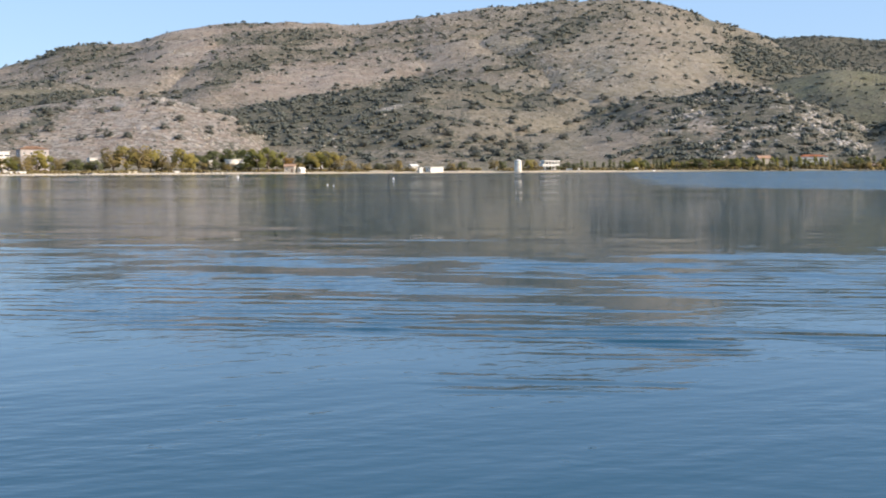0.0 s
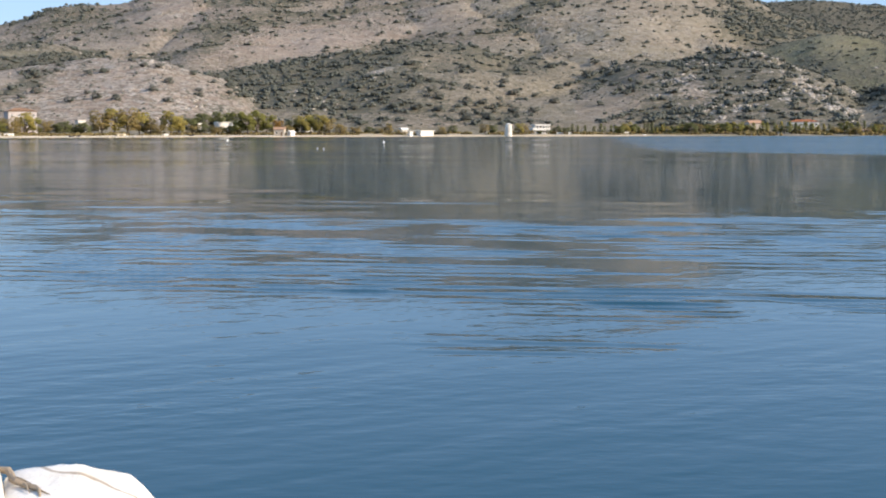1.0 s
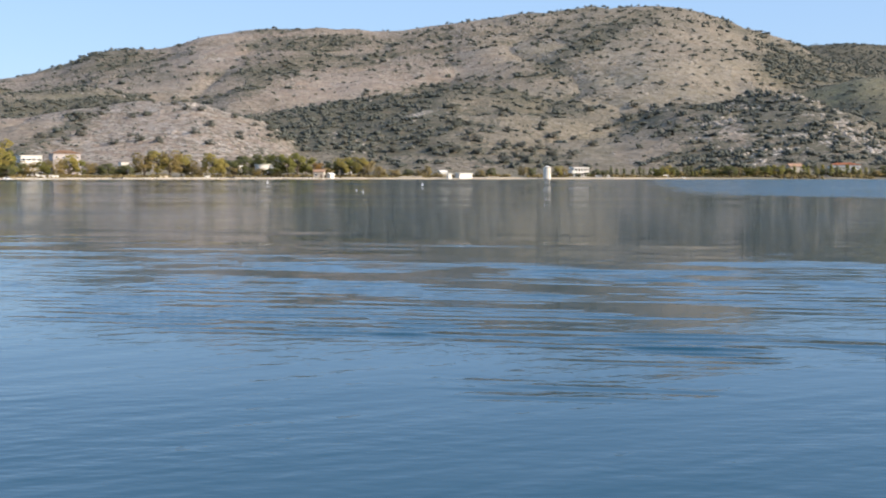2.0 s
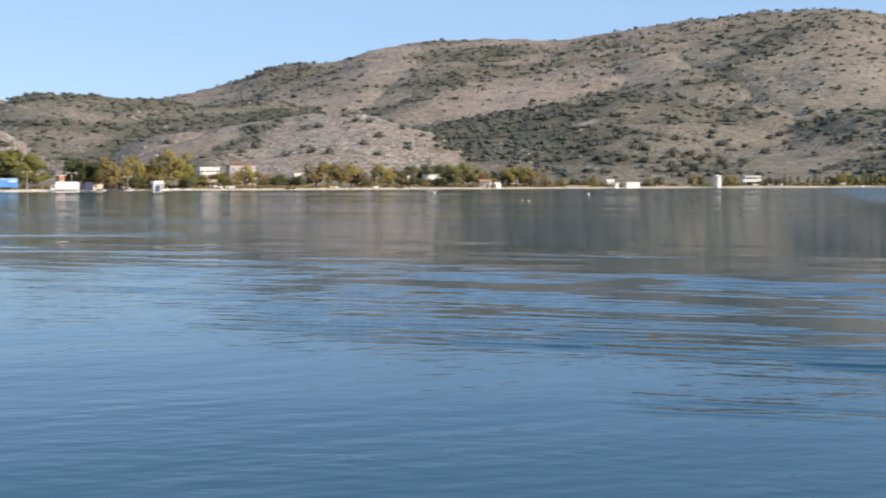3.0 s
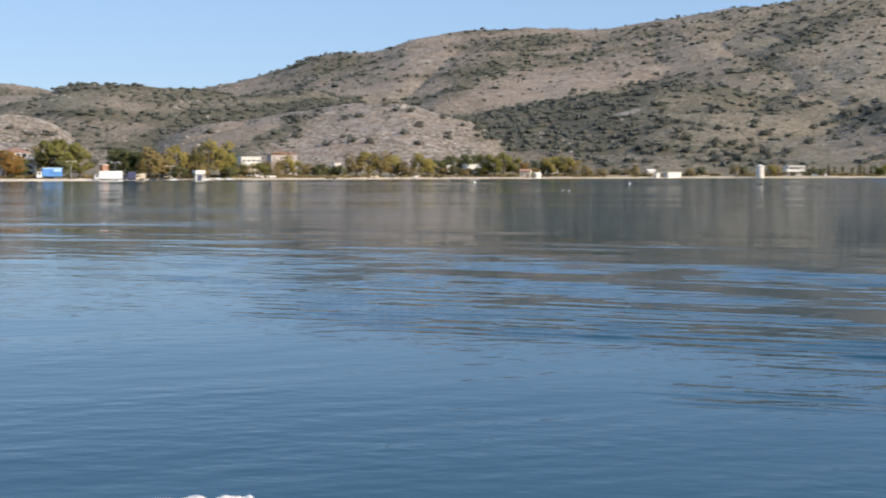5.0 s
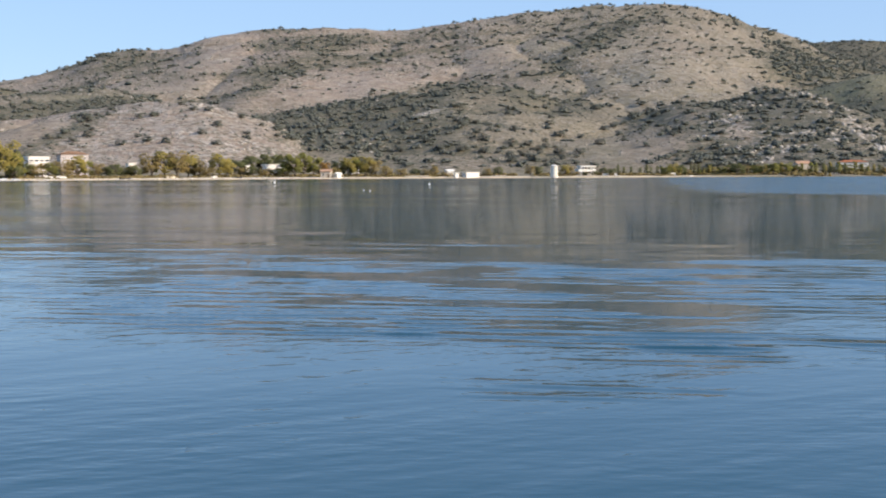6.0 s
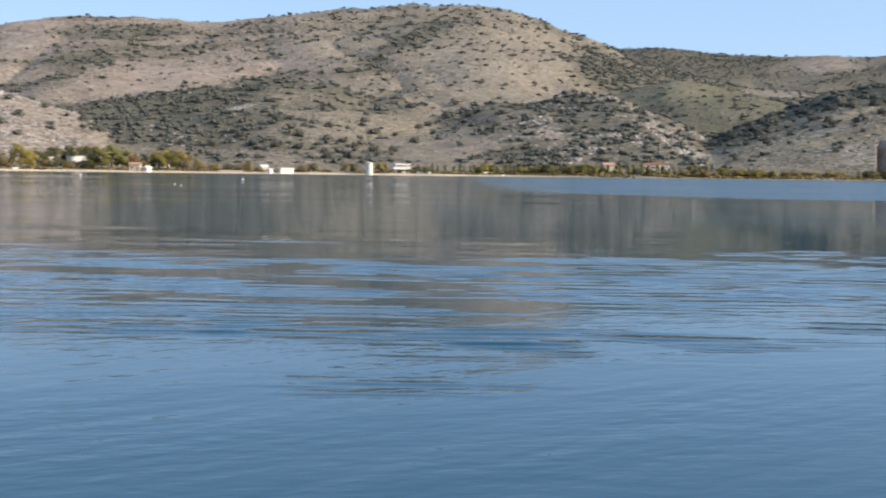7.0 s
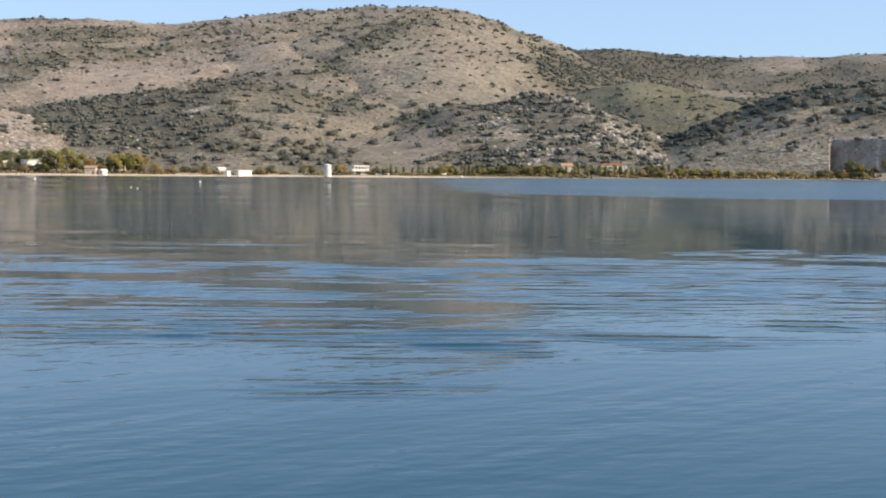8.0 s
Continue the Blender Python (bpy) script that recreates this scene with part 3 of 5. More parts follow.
def clumps(centres, radii, rng, squash=0.8, jag=0.35, shape=None):
    """Many small ragged leaf clumps as one set of triangles."""
    sv, sf = shape or (ICO_V, ICO_F)
    n, k = len(centres), len(sv)
    q = rng.normal(size=(n, 4))
    q /= np.linalg.norm(q, axis=1)[:, None]
    w, x, y, z = q.T
    rot = np.stack([1 - 2 * (y * y + z * z), 2 * (x * y - z * w), 2 * (x * z + y * w), 2 * (x * y + z * w), 1 - 2 * (x * x + z * z), 2 * (y * z - x * w), 2 * (x * z - y * w), 2 * (y * z + x * w), 1 - 2 * (x * x + y * y)], -1).reshape(n, 3, 3)
    v = np.einsum("nij,kj->nki", rot, sv) * (1 + jag * rng.uniform(-1, 1, (n, k, 1)))
    v[:, :, 2] *= squash
    v = v * np.asarray(radii)[:, None, None] + np.asarray(centres)[:, None, :]
    f = sf[None] + (np.arange(n) * k)[:, None, None]
    return v.reshape(-1, 3), f.reshape(-1, 3)


def scatter_scrub():
    rng = np.random.default_rng(7)
    n = 158000
    az = rng.uniform(-42, 32, n)
    r = np.sqrt(rng.uniform(780 ** 2, 3080 ** 2, n))
    z, which, inland = land(az, r)
    b, g, s, _ = cover(az, r, z, which)
    open_slope = np.isin(which, [4, 5, 6]) & (b < 0.40)
    likely = (0.022 + 0.5 * np.clip(b - 0.16, 0, 1) ** 1.5) * np.where(open_slope, 0.30, 1.0)
    east = (which == 0) & (az > -5.5)
    likely = likely + 0.026 * east
    keep = (inland > 90) & (z > 7) & (rng.uniform(0, 1, n) < likely)
    east = east[keep]
    az, r, z, b, which = az[keep], r[keep], z[keep], b[keep], which[keep]
    size = rng.lognormal(math.log(2.1), 0.42, len(az)) * (0.9 + 0.35 * b) * np.where(np.isin(which, [7, 9]), 1.25, np.where(which == 0, 1.2, 1.0))
    size = np.minimum(size * (1 + 0.25 * east), np.where(r > 1500, 5.0, 4.0))
    return az, r, z, size, which, rng


SCRUB_AZ, SCRUB_R, SCRUB_Z, SCRUB_SIZE, SCRUB_RIDGE, SCRUB_RNG = scatter_scrub()
# bushes that stand alone on the near slopes are things of their own
ALONE = np.nonzero(np.isin(SCRUB_RIDGE, [5, 6, 9, 4]) & (SCRUB_R < 1230) & (SCRUB_SIZE > 1.9) & ((SCRUB_AZ > -5) | (SCRUB_AZ < -13)))[0][:210]


def build_scrub():
    rest = np.setdiff1d(np.arange(len(SCRUB_AZ)), ALONE)
    az, r, z, size, rng = SCRUB_AZ[rest], SCRUB_R[rest], SCRUB_Z[rest], SCRUB_SIZE[rest], SCRUB_RNG
    x, y = r * np.sin(np.radians(az)), r * np.cos(np.radians(az))
    # each bush: a few ragged masses of uneven size, wider than high
    cs, rs = [np.stack([x, y, z + size * 0.45], -1)], [size * 0.72]
    for k in range(7):
        i = np.nonzero(r < (3100 if k < 2 else 2000 if k < 3 else 1800 if k < 4 else 1350))[0]
        a = rng.uniform(0, 2 * np.pi, len(i))
        out = size[i] * rng.uniform(0.35, 1.15, len(i))
        cs.append(np.stack([x[i] + out * np.cos(a), y[i] + out * np.sin(a), z[i] + size[i] * rng.uniform(0.15, 0.95, len(i)) * (1 - 0.4 * out / size[i])], -1))
        rs.append(size[i] * rng.uniform(0.26, 0.60, len(i)))
    # low growth between them
    n = 32000
    la = rng.uniform(-42, 32, n)
    lr = np.sqrt(rng.uniform(800 ** 2, 2500 ** 2, n))
    lz, which, inland = land(la, lr)
    b = cover(la, lr, lz, which)[0]
    keep = (inland > 90) & (lz > 7) & (rng.uniform(0, 1, n) < 0.20 + 0.9 * b)
    la, lr, lz = la[keep], lr[keep], lz[keep]
    small = rng.uniform(0.5, 1.5, len(la))
    cs.append(np.stack([lr * np.sin(np.radians(la)), lr * np.cos(np.radians(la)), lz + small * 0.25], -1))
    rs.append(small)
    v, f = clumps(np.concatenate(cs), np.concatenate(rs), rng, 0.72, 0.5, (OCT_V, OCT_F))
    ob = new("hillside_scrub", mesh_of("hillside_scrub", v, f, M_SCRUB, True))
    return tagged(ob, "dark grey-green evergreen scrub scattered over the dry hillsides", "scrub", kind="stuff")


scrub = build_scrub()


def build_stones():
    """Pale limestone that breaks through the slopes."""
    rng = np.random.default_rng(19)
    n = 120000
    az = rng.uniform(-42, 32, n)
    r = np.sqrt(rng.uniform(800 ** 2, 2100 ** 2, n))
    z, which, inland = land(az, r)
    b, g, s, _ = cover(az, r, z, which)
    x, y = r * np.sin(np.radians(az)), r * np.cos(np.radians(az))
    lumps = grain(x, y, 38, 77, 3)
    keep = (z > 9) & (rng.uniform(0, 1, n) < 0.9 * smooth(0.5, 0.72, lumps) * s ** 1.5)
    x, y, z = x[keep], y[keep], z[keep]
    size = rng.lognormal(math.log(0.95), 0.5, len(x)) * np.where(which[keep] == 7, 1.9, 1.0)
    size = np.minimum(size, 2.1)
    v, f = clumps(np.stack([x, y, z], -1), size, rng, 0.6, 0.4)
    return tagged(new("limestone_outcrops", mesh_of("limestone_outcrops", v, f, M_LIMESTONE)), "pale weathered limestone outcrops on the slopes", "rocks", kind="stuff")


stones = build_stones()

# ---- trees ----
def part(name, geometry, material_, parent, label=""):
    """One mesh object under a thing or under a part. geometry: a bmesh or a mesh."""
    if isinstance(geometry, bpy.types.Mesh):
        me = geometry
    else:
        me = bpy.data.meshes.new(name)
        geometry.to_mesh(me)
        geometry.free()
    if not me.materials:
        me.materials.append(material_)
    ob = new(name, me)
    ob.parent = parent
    return tagged(ob, label) if label else ob


def thing(name, m, label, category, group=""):
    ob = new(name)
    ob.empty_display_size = 0.3
    ob.matrix_basis = m
    return tagged(ob, label, category, group)


def tube(bm, points, radii, sides=7):
    """A tapered limb along points."""
    rings = []
    for k, (p, r) in enumerate(zip(points, radii)):
        d = (Vector(points[min(k + 1, len(points) - 1)]) - Vector(points[max(k - 1, 0)])).normalized()
        q = d.to_track_quat("Z", "Y")
        rings.append([bm.verts.new(Vector(p) + q @ Vector((r * math.cos(a), r * math.sin(a), 0))) for a in (2 * math.pi * i / sides for i in range(sides))])
    for a, b in zip(rings, rings[1:]):
        for i in range(sides):
            bm.faces.new((a[i], a[(i + 1) % sides], b[(i + 1) % sides], b[i]))
    bm.faces.new(rings[0][::-1])
    bm.faces.new(rings[-1])


def tree_meshes(seed, height, spread, leaf, shape, count):
    """Trunk with limbs, and a ragged crown of leaf clumps with gaps."""
    rng = np.random.default_rng(seed)
    bm = bmesh.new()
    bare = height * {"round": 0.10, "tall": 0.06, "bush": 0.06}[shape]
    lean = rng.normal(0, 0.04, 2) * height
    r0 = 0.028 * height
    tube(bm, [(0, 0, -0.4), (lean[0] * 0.2, lean[1] * 0.2, bare), (lean[0] * 0.6, lean[1] * 0.6, height * 0.55), (lean[0], lean[1], height * 0.85)], [r0 * 1.25, r0, r0 * 0.6, r0 * 0.2])
    tips = []
    for k in range(9):
        a, up = k * 2.4 + rng.uniform(-0.5, 0.5), (0.28, 0.8, 0.5, 0.36, 0.66, 0.85, 0.45, 0.3, 0.6)[k]
        if shape == "tall":
            up = rng.uniform(0.3, 0.95)
        reach = spread * rng.uniform(0.45, 0.8) * (0.5 if shape == "tall" else 1)
        s = Vector((lean[0] * 0.3, lean[1] * 0.3, bare + (height * 0.35) * rng.uniform(0, 1)))
        e = Vector((math.cos(a) * reach, math.sin(a) * reach, height * up))
        mid = s.lerp(e, 0.5) + Vector((0, 0, height * 0.04))
        tube(bm, [s, mid, e], [r0 * 0.45, r0 * 0.3, r0 * 0.1], 5)
        tips.append(np.array(e))
    # lobes of the crown, filled with clumps near their surface
    lobes = [(t, spread * rng.uniform(0.34, 0.52)) for t in tips] + [(np.array([lean[0], lean[1], height * 0.72]), spread * 0.55)]
    if shape == "tall":
        lobes = [(np.array([lean[0] * u, lean[1] * u, height * u]), spread * (1.15 - abs(u - 0.42) * 1.35) * rng.uniform(0.8, 1.1)) for u in np.linspace(0.2, 0.95, 9)]
    cs = []
    for c, rad in lobes:
        n = max(6, int(count / len(lobes)))
        d = rng.normal(size=(n, 3))
        d /= np.linalg.norm(d, axis=1)[:, None]
        cs.append(c + d * (rad * rng.uniform(0.45, 1.05, n) ** 0.6)[:, None] * np.array([1, 1, 0.8]))
    cs = np.concatenate(cs)
    cs = cs[(cs[:, 2] > bare * 0.5)]
    cs[:, 2] = np.minimum(cs[:, 2], height * rng.uniform(0.93, 1.03, len(cs)))
    v, f = clumps(cs, rng.uniform(0.4, 1.0, len(cs)) * leaf, rng, 0.75, 0.45, (OCT_V, OCT_F))
    return bm, v, f


def crown_normals(v, height):
    """Leaves turn outwards from the middle of the crown, each clump a little its own way."""
    own = v.reshape(-1, 6, 3) - v.reshape(-1, 6, 3).mean(1, keepdims=True)
    own = own.reshape(-1, 3) / (np.linalg.norm(own.reshape(-1, 3), axis=1)[:, None] + 1e-6)
    out = v - np.array([0, 0, height * 0.42])
    out = out / (np.linalg.norm(out, axis=1)[:, None] + 1e-6)
    n = 0.45 * own + 0.55 * out
    return n / (np.linalg.norm(n, axis=1)[:, None] + 1e-6)


TREE_KINDS = {
    "green": (14, 5.6, 0.56, "round", 860, M_GREEN, "broad green tree with yellowing leaves on the shore"),
    "green_b": (12, 4.6, 0.52, "round", 760, M_GREEN, "leafy green tree beside the lake shore"),
    "dark": (11, 4.6, 0.50, "round", 760, M_DARKGREEN, "dark green evergreen tree behind the beach"),
    "yellow": (13, 4.8, 0.48, "round", 700, M_YELLOW, "tall tree with thinning yellow-green leaves by the shore"),
    "yellow_b": (10, 4.2, 0.46, "round", 700, M_YELLOW, "rounded tree with yellow autumn leaves by the shore"),
    "orange": (10, 4.6, 0.48, "round", 780, M_ORANGE, "rounded tree with orange autumn leaves beside the houses"),
    "brown": (10, 4.2, 0.44, "round", 620, M_BROWN, "tree with dry brown leaves by the shore"),
    "cypress": (9, 1.7, 0.55, "tall", 150, M_DARKGREEN, "narrow dark conifer in a row along the shore"),
    "poplar": (9, 1.9, 0.6, "tall", 150, M_YELLOW, "slender tree with yellow-green leaves along the shore"),
    "poplar_b": (9, 2.1, 0.6, "tall", 150, M_GREEN, "slender green tree standing along the far shore"),
}
TREES = {}


def shore_r(az):
    return float(shore(np.array([az]))[0])



def tree(kind, az, r, top, width=1.0):
    """A shore tree of one kind, at its azimuth and distance, that reaches to that many degrees above the lake's horizon."""
    height, spread, leaf, shape, count, mat, label = TREE_KINDS[kind]
    base = spot(az, r)
    k = (EYE + r * math.tan(radians(top)) - base.z) / height * 1.06
    w = k * width * (1.25 if shape == "round" else 1.0)
    turn = (az * 137.5) % 360
    m = Matrix.Translation(base) @ pose(0, 0, 0, 0, 0, turn) @ Matrix.Diagonal((w, w, k, 1))
    if kind in TREES:
        return scaled_copy(TREES[kind], m)
    ob = thing("tree", m, label, "tree", "trees along the shore")
    bm, v, f = tree_meshes(len(TREES) * 31 + 5, height, spread, leaf * 1.05, shape, int(count * 0.87))
    part("trunk", bm, M_BARK, ob)
    part("crown", mesh_of("crown", v, f, mat, True, crown_normals(v, height)), mat, ob)
    TREES[kind] = ob
    return ob


def scaled_copy(ob, m):
    made = copy_thing(ob, Matrix())
    made.matrix_basis = m
    return made


# kind, azimuth, distance, top in degrees, width factor
SHORE_TREES = [
    ("dark", -36.35, 628, 0.75, 1.0), ("dark", -35.9, 640, 0.85, 0.9), ("orange", -35.3, 616, 1.15, 0.95), ("orange", -34.95, 622, 0.95, 0.8), ("dark", -34.55, 634, 0.8, 0.7),
    ("yellow", -33.65, 640, 1.45, 0.8), ("green", -33.15, 634, 1.7, 0.95), ("green", -32.5, 640, 1.6, 0.9), ("green_b", -32.0, 646, 1.15, 0.9), ("dark", -32.9, 628, 0.8, 0.9),
    ("dark", -30.35, 655, 1.25, 0.85), ("dark", -29.95, 650, 1.2, 0.85), ("green_b", -29.6, 648, 1.15, 0.8), ("dark", -29.25, 644, 1.1, 0.8), ("brown", -28.9, 640, 1.3, 0.8),
    ("brown", -28.35, 646, 1.2, 0.85), ("yellow", -27.75, 650, 1.45, 0.75), ("brown", -27.3, 656, 1.1, 0.8), ("yellow_b", -26.95, 660, 1.0, 0.8), ("yellow", -26.2, 655, 1.68, 0.85), ("yellow", -25.6, 660, 1.6, 0.85), ("green_b", -25.25, 664, 1.1, 0.8),
    ("yellow_b", -22.55, 690, 0.95, 0.8), ("green_b", -22.2, 695, 0.75, 0.9), ("brown", -21.6, 700, 0.6, 1.0), ("dark", -20.9, 700, 0.55, 1.1), ("dark", -20.0, 702, 0.5, 1.1),
    ("brown", -19.2, 706, 1.02, 0.95), ("yellow_b", -18.6, 710, 1.12, 0.95), ("brown", -18.0, 708, 1.12, 0.9), ("yellow_b", -17.5, 712, 0.98, 0.9), ("brown", -17.0, 710, 0.7, 1.0),
    ("yellow_b", -16.05, 708, 1.03, 0.85), ("yellow_b", -15.7, 712, 0.8, 0.8), ("dark", -15.1, 740, 0.75, 1.2), ("dark", -14.5, 750, 0.92, 1.1), ("dark", -13.7, 752, 1.0, 1.0), ("brown", -14.0, 716, 0.24, 1.3),
    ("green", -13.0, 722, 1.02, 0.8), ("green_b", -12.5, 718, 0.98, 0.85), ("green", -12.05, 722, 1.08, 0.75), ("green_b", -11.6, 726, 0.9, 0.85), ("orange", -11.1, 734, 0.6, 0.9), ("dark", -10.4, 730, 0.62, 1.0),
    ("yellow_b", -9.95, 722, 0.86, 0.9), ("green_b", -9.55, 724, 0.8, 0.9), ("yellow_b", -9.1, 722, 0.88, 0.85), ("brown", -8.65, 724, 0.72, 0.9), ("brown", -8.1, 724, 0.42, 1.2),
    ("brown", -5.75, 722, 0.45, 0.7), ("brown", -3.2, 726, 0.3, 1.2), ("dark", -2.7, 726, 0.36, 1.0), ("brown", -1.15, 728, 0.42, 1.0), ("dark", -0.75, 730, 0.38, 1.0), ("yellow_b", 0.5, 732, 0.46, 0.9), ("brown", 0.8, 736, 0.36, 0.9), ("dark", 2.35, 752, 0.3, 1.2), ("dark", 2.75, 748, 0.26, 1.2),
    ("dark", -24.75, 680, 0.58, 1.3), ("brown", -24.3, 682, 0.62, 1.3), ("green_b", -23.75, 684, 0.62, 1.3), ("brown", -23.2, 686, 0.72, 1.2), ("brown", -37.3, 610, 0.58, 1.3), ("dark", -36.85, 612, 0.52, 1.3), ("dark", -37.7, 612, 0.62, 1.3), ("green_b", -37.05, 608, 0.45, 1.4), ("brown", -36.55, 610, 0.48, 1.3),
    ("dark", -20.5, 706, 0.42, 1.4), ("brown", -20.15, 706, 0.38, 1.4), ("dark", -14.5, 722, 0.40, 1.5), ("brown", -13.85, 720, 0.36, 1.5), ("dark", -13.35, 720, 0.34, 1.4), ("brown", -13.1, 722, 0.34, 1.4), ("brown", -15.0, 722, 0.38, 1.4), ("brown", -5.3, 716, 0.13, 1.6), ("brown", -5.0, 718, 0.10, 1.6), ("brown", 1.1, 738, 0.12, 1.6), ("dark", 1.5, 738, 0.10, 1.6), ("dark", 1.95, 738, 0.14, 1.6),
    ("dark", -27.6, 640, 0.5, 1.2), ("brown", -26.6, 645, 0.6, 1.2), ("dark", -25.3, 655, 0.5, 1.2), ("dark", -28.6, 650, 0.7, 1.2), ("dark", -21.2, 700, 0.42, 1.5), ("brown", -16.6, 704, 0.4, 1.4), ("brown", -10.6, 716, 0.36, 1.3), ("brown", -7.4, 722, 0.3, 1.5), ("dark", -6.7, 724, 0.3, 1.4), ("brown", -6.1, 722, 0.28, 1.5),
    ("green_b", 24.55, 905, 0.78, 0.8), ("yellow_b", 24.95, 902, 0.62, 0.9), ("yellow", 26.05, 905, 0.86, 0.8), ("green_b", 26.6, 910, 0.8, 0.9), ("dark", 25.6, 908, 0.45, 1.2),
]
for row in SHORE_TREES:
    tree(*row)
tree_rng = random.Random(4)
for k in range(17):      # the row of small conifers
    tree(tree_rng.choice(["cypress", "cypress", "dark"]), 3.1 + 0.31 * k + tree_rng.uniform(-0.09, 0.09), 762 + 1.5 * k, tree_rng.uniform(0.24, 0.44), tree_rng.uniform(0.9, 1.4))
for k in range(58):      # the belt of poplars, bushes and reeds that goes on to the right
    a = 5.2 + 0.245 * k + tree_rng.uniform(-0.13, 0.13)
    tree(tree_rng.choice(["poplar", "poplar_b", "green_b", "green_b", "yellow_b", "dark", "brown", "cypress"]), a, shore_r(a) + tree_rng.uniform(14, 40), tree_rng.uniform(0.14, 0.50), tree_rng.uniform(0.9, 1.5))
for k in range(16):      # a taller screen before the tiled houses
    a = 9.6 + 0.32 * k + tree_rng.uniform(-0.1, 0.1)
    tree(tree_rng.choice(["poplar_b", "green_b", "dark", "poplar"]), a, shore_r(a) + tree_rng.uniform(22, 40), tree_rng.uniform(0.30, 0.50), tree_rng.uniform(0.9, 1.3))
for k in range(40):      # lower bushes under the hill on the right
    a = 15.0 + 0.3 * k + tree_rng.uniform(-0.15, 0.15)
    tree(tree_rng.choice(["brown", "brown", "yellow_b", "dark"]), a, shore_r(a) + tree_rng.uniform(12, 34), tree_rng.uniform(0.10, 0.32), tree_rng.uniform(1.1, 1.7))


def build_undergrowth():
    """Bushes and dry reeds between the beach and the trees."""
    rng = np.random.default_rng(12)
    n = 9000
    az = rng.uniform(-38, 28, n)
    back = rng.uniform(12, 42, n) - 6 * smooth(7, 12, az)
    r = shore(az) + back
    z = land(az, r)[0]
    x, y = r * np.sin(np.radians(az)), r * np.cos(np.radians(az))
    keep = grain(x, y, 18, 91, 3) > 0.45
    size = rng.uniform(0.35, 1.0, n) * (0.7 + 0.6 * smooth(14, 36, back)) * (1 + 0.8 * smooth(7, 12, az))
    x, y, z, size = x[keep], y[keep], z[keep], size[keep]
    v, f = clumps(np.stack([x, y, z + size * 0.5], -1), size, rng, 0.9, 0.4)
    half = rng.uniform(0, 1, len(x)) < 0.55
    sel = np.repeat(half, 20)
    for name, s, mat, label in (("reeds", sel, M_REED, "dry reeds and grass tufts behind the beach"), ("undergrowth", ~sel, M_BROWN, "low olive-brown bushes behind the beach")):
        tagged(new(name, mesh_of(name, v, f[s], mat, True)), label, "undergrowth", kind="stuff")


build_undergrowth()

# bushes that stand alone on the slopes
SHRUBS = []
for k in range(5):
    bm, v, f = tree_meshes(300 + k, 3.0, 1.7, 0.42, "bush", 90)
    SHRUBS.append((bm, mesh_of("crown", v, f, M_SCRUB, True, crown_normals(v, 2.0))))
SHRUB_DONE = {}


def shrub(k, az, r, s):
    kind = k % 5
    m = Matrix.Translation(spot(az, r, 0.2)) @ pose(0, 0, 0, 0, 0, (k * 67) % 360) @ Matrix.Diagonal((s * 1.1, s * 1.1, s * 0.72, 1))
    if kind in SHRUB_DONE:
        return scaled_copy(SHRUB_DONE[kind], m)
    ob = thing("shrub", m, "dark evergreen shrub alone on the dry slope", "shrub", "shrubs on the slopes")
    part("stems", SHRUBS[kind][0], M_BARK, ob)
    part("crown", SHRUBS[kind][1], M_SCRUB, ob)
    SHRUB_DONE[kind] = ob


def on_slope(az, el):
    """How far off the ground first rises to that many degrees."""
    r = np.arange(790, 2900, 4.0)
    up = np.degrees(np.arctan2(land(np.full(r.shape, az), r)[0] - EYE, r))
    return float(r[np.argmax(up >= el)])


# azimuth and degrees up of the largest: on the open side of the scrub hill, then on the bare spurs
LARGE_SHRUBS = [(-0.4, 3.2), (2.0, 3.15), (-2.2, 2.95), (4.2, 3.3), (4.45, 3.05), (4.8, 2.8), (3.7, 2.75), (2.4, 2.15), (2.9, 2.3), (3.1, 1.9), (-1.9, 2.15), (-3.75, 2.05), (-0.2, 2.45), (0.3, 1.8), (1.3, 1.8), (-0.7, 1.2), (-0.4, 1.3), (1.25, 1.05), (-3.35, 1.1), (-4.4, 1.15), (-5.5, 1.25), (-2.0, 1.5), (5.6, 1.85), (5.9, 2.0), (-6.1, 1.6), (-7.4, 1.2), (-8.8, 1.2)]
LARGE_SHRUBS += [(-19.7, 2.75), (-19.1, 2.85), (-17.2, 3.15), (-16.5, 3.1), (-16.8, 2.05), (-16.1, 2.4), (-15.0, 2.8), (-14.0, 2.4), (-14.7, 2.0), (-19.3, 1.65), (-18.5, 1.6), (-12.9, 1.8), (-12.6, 1.75), (-16.15, 1.5), (-20.5, 1.5), (-22.0, 1.9), (-23.75, 1.8), (-22.7, 1.65), (-26.1, 2.05), (-35.0, 2.2), (-33.2, 1.9)]
shrub_rng = random.Random(8)
for k, (az, el) in enumerate(LARGE_SHRUBS):
    shrub(k, az, on_slope(az, el - 0.1), shrub_rng.uniform(2.2, 3.3) * (1.0 if k < 27 else 0.75))
for k, i in enumerate(ALONE):
    shrub(k + 3, float(SCRUB_AZ[i]), float(SCRUB_R[i]), float(SCRUB_SIZE[i]) * 0.72)

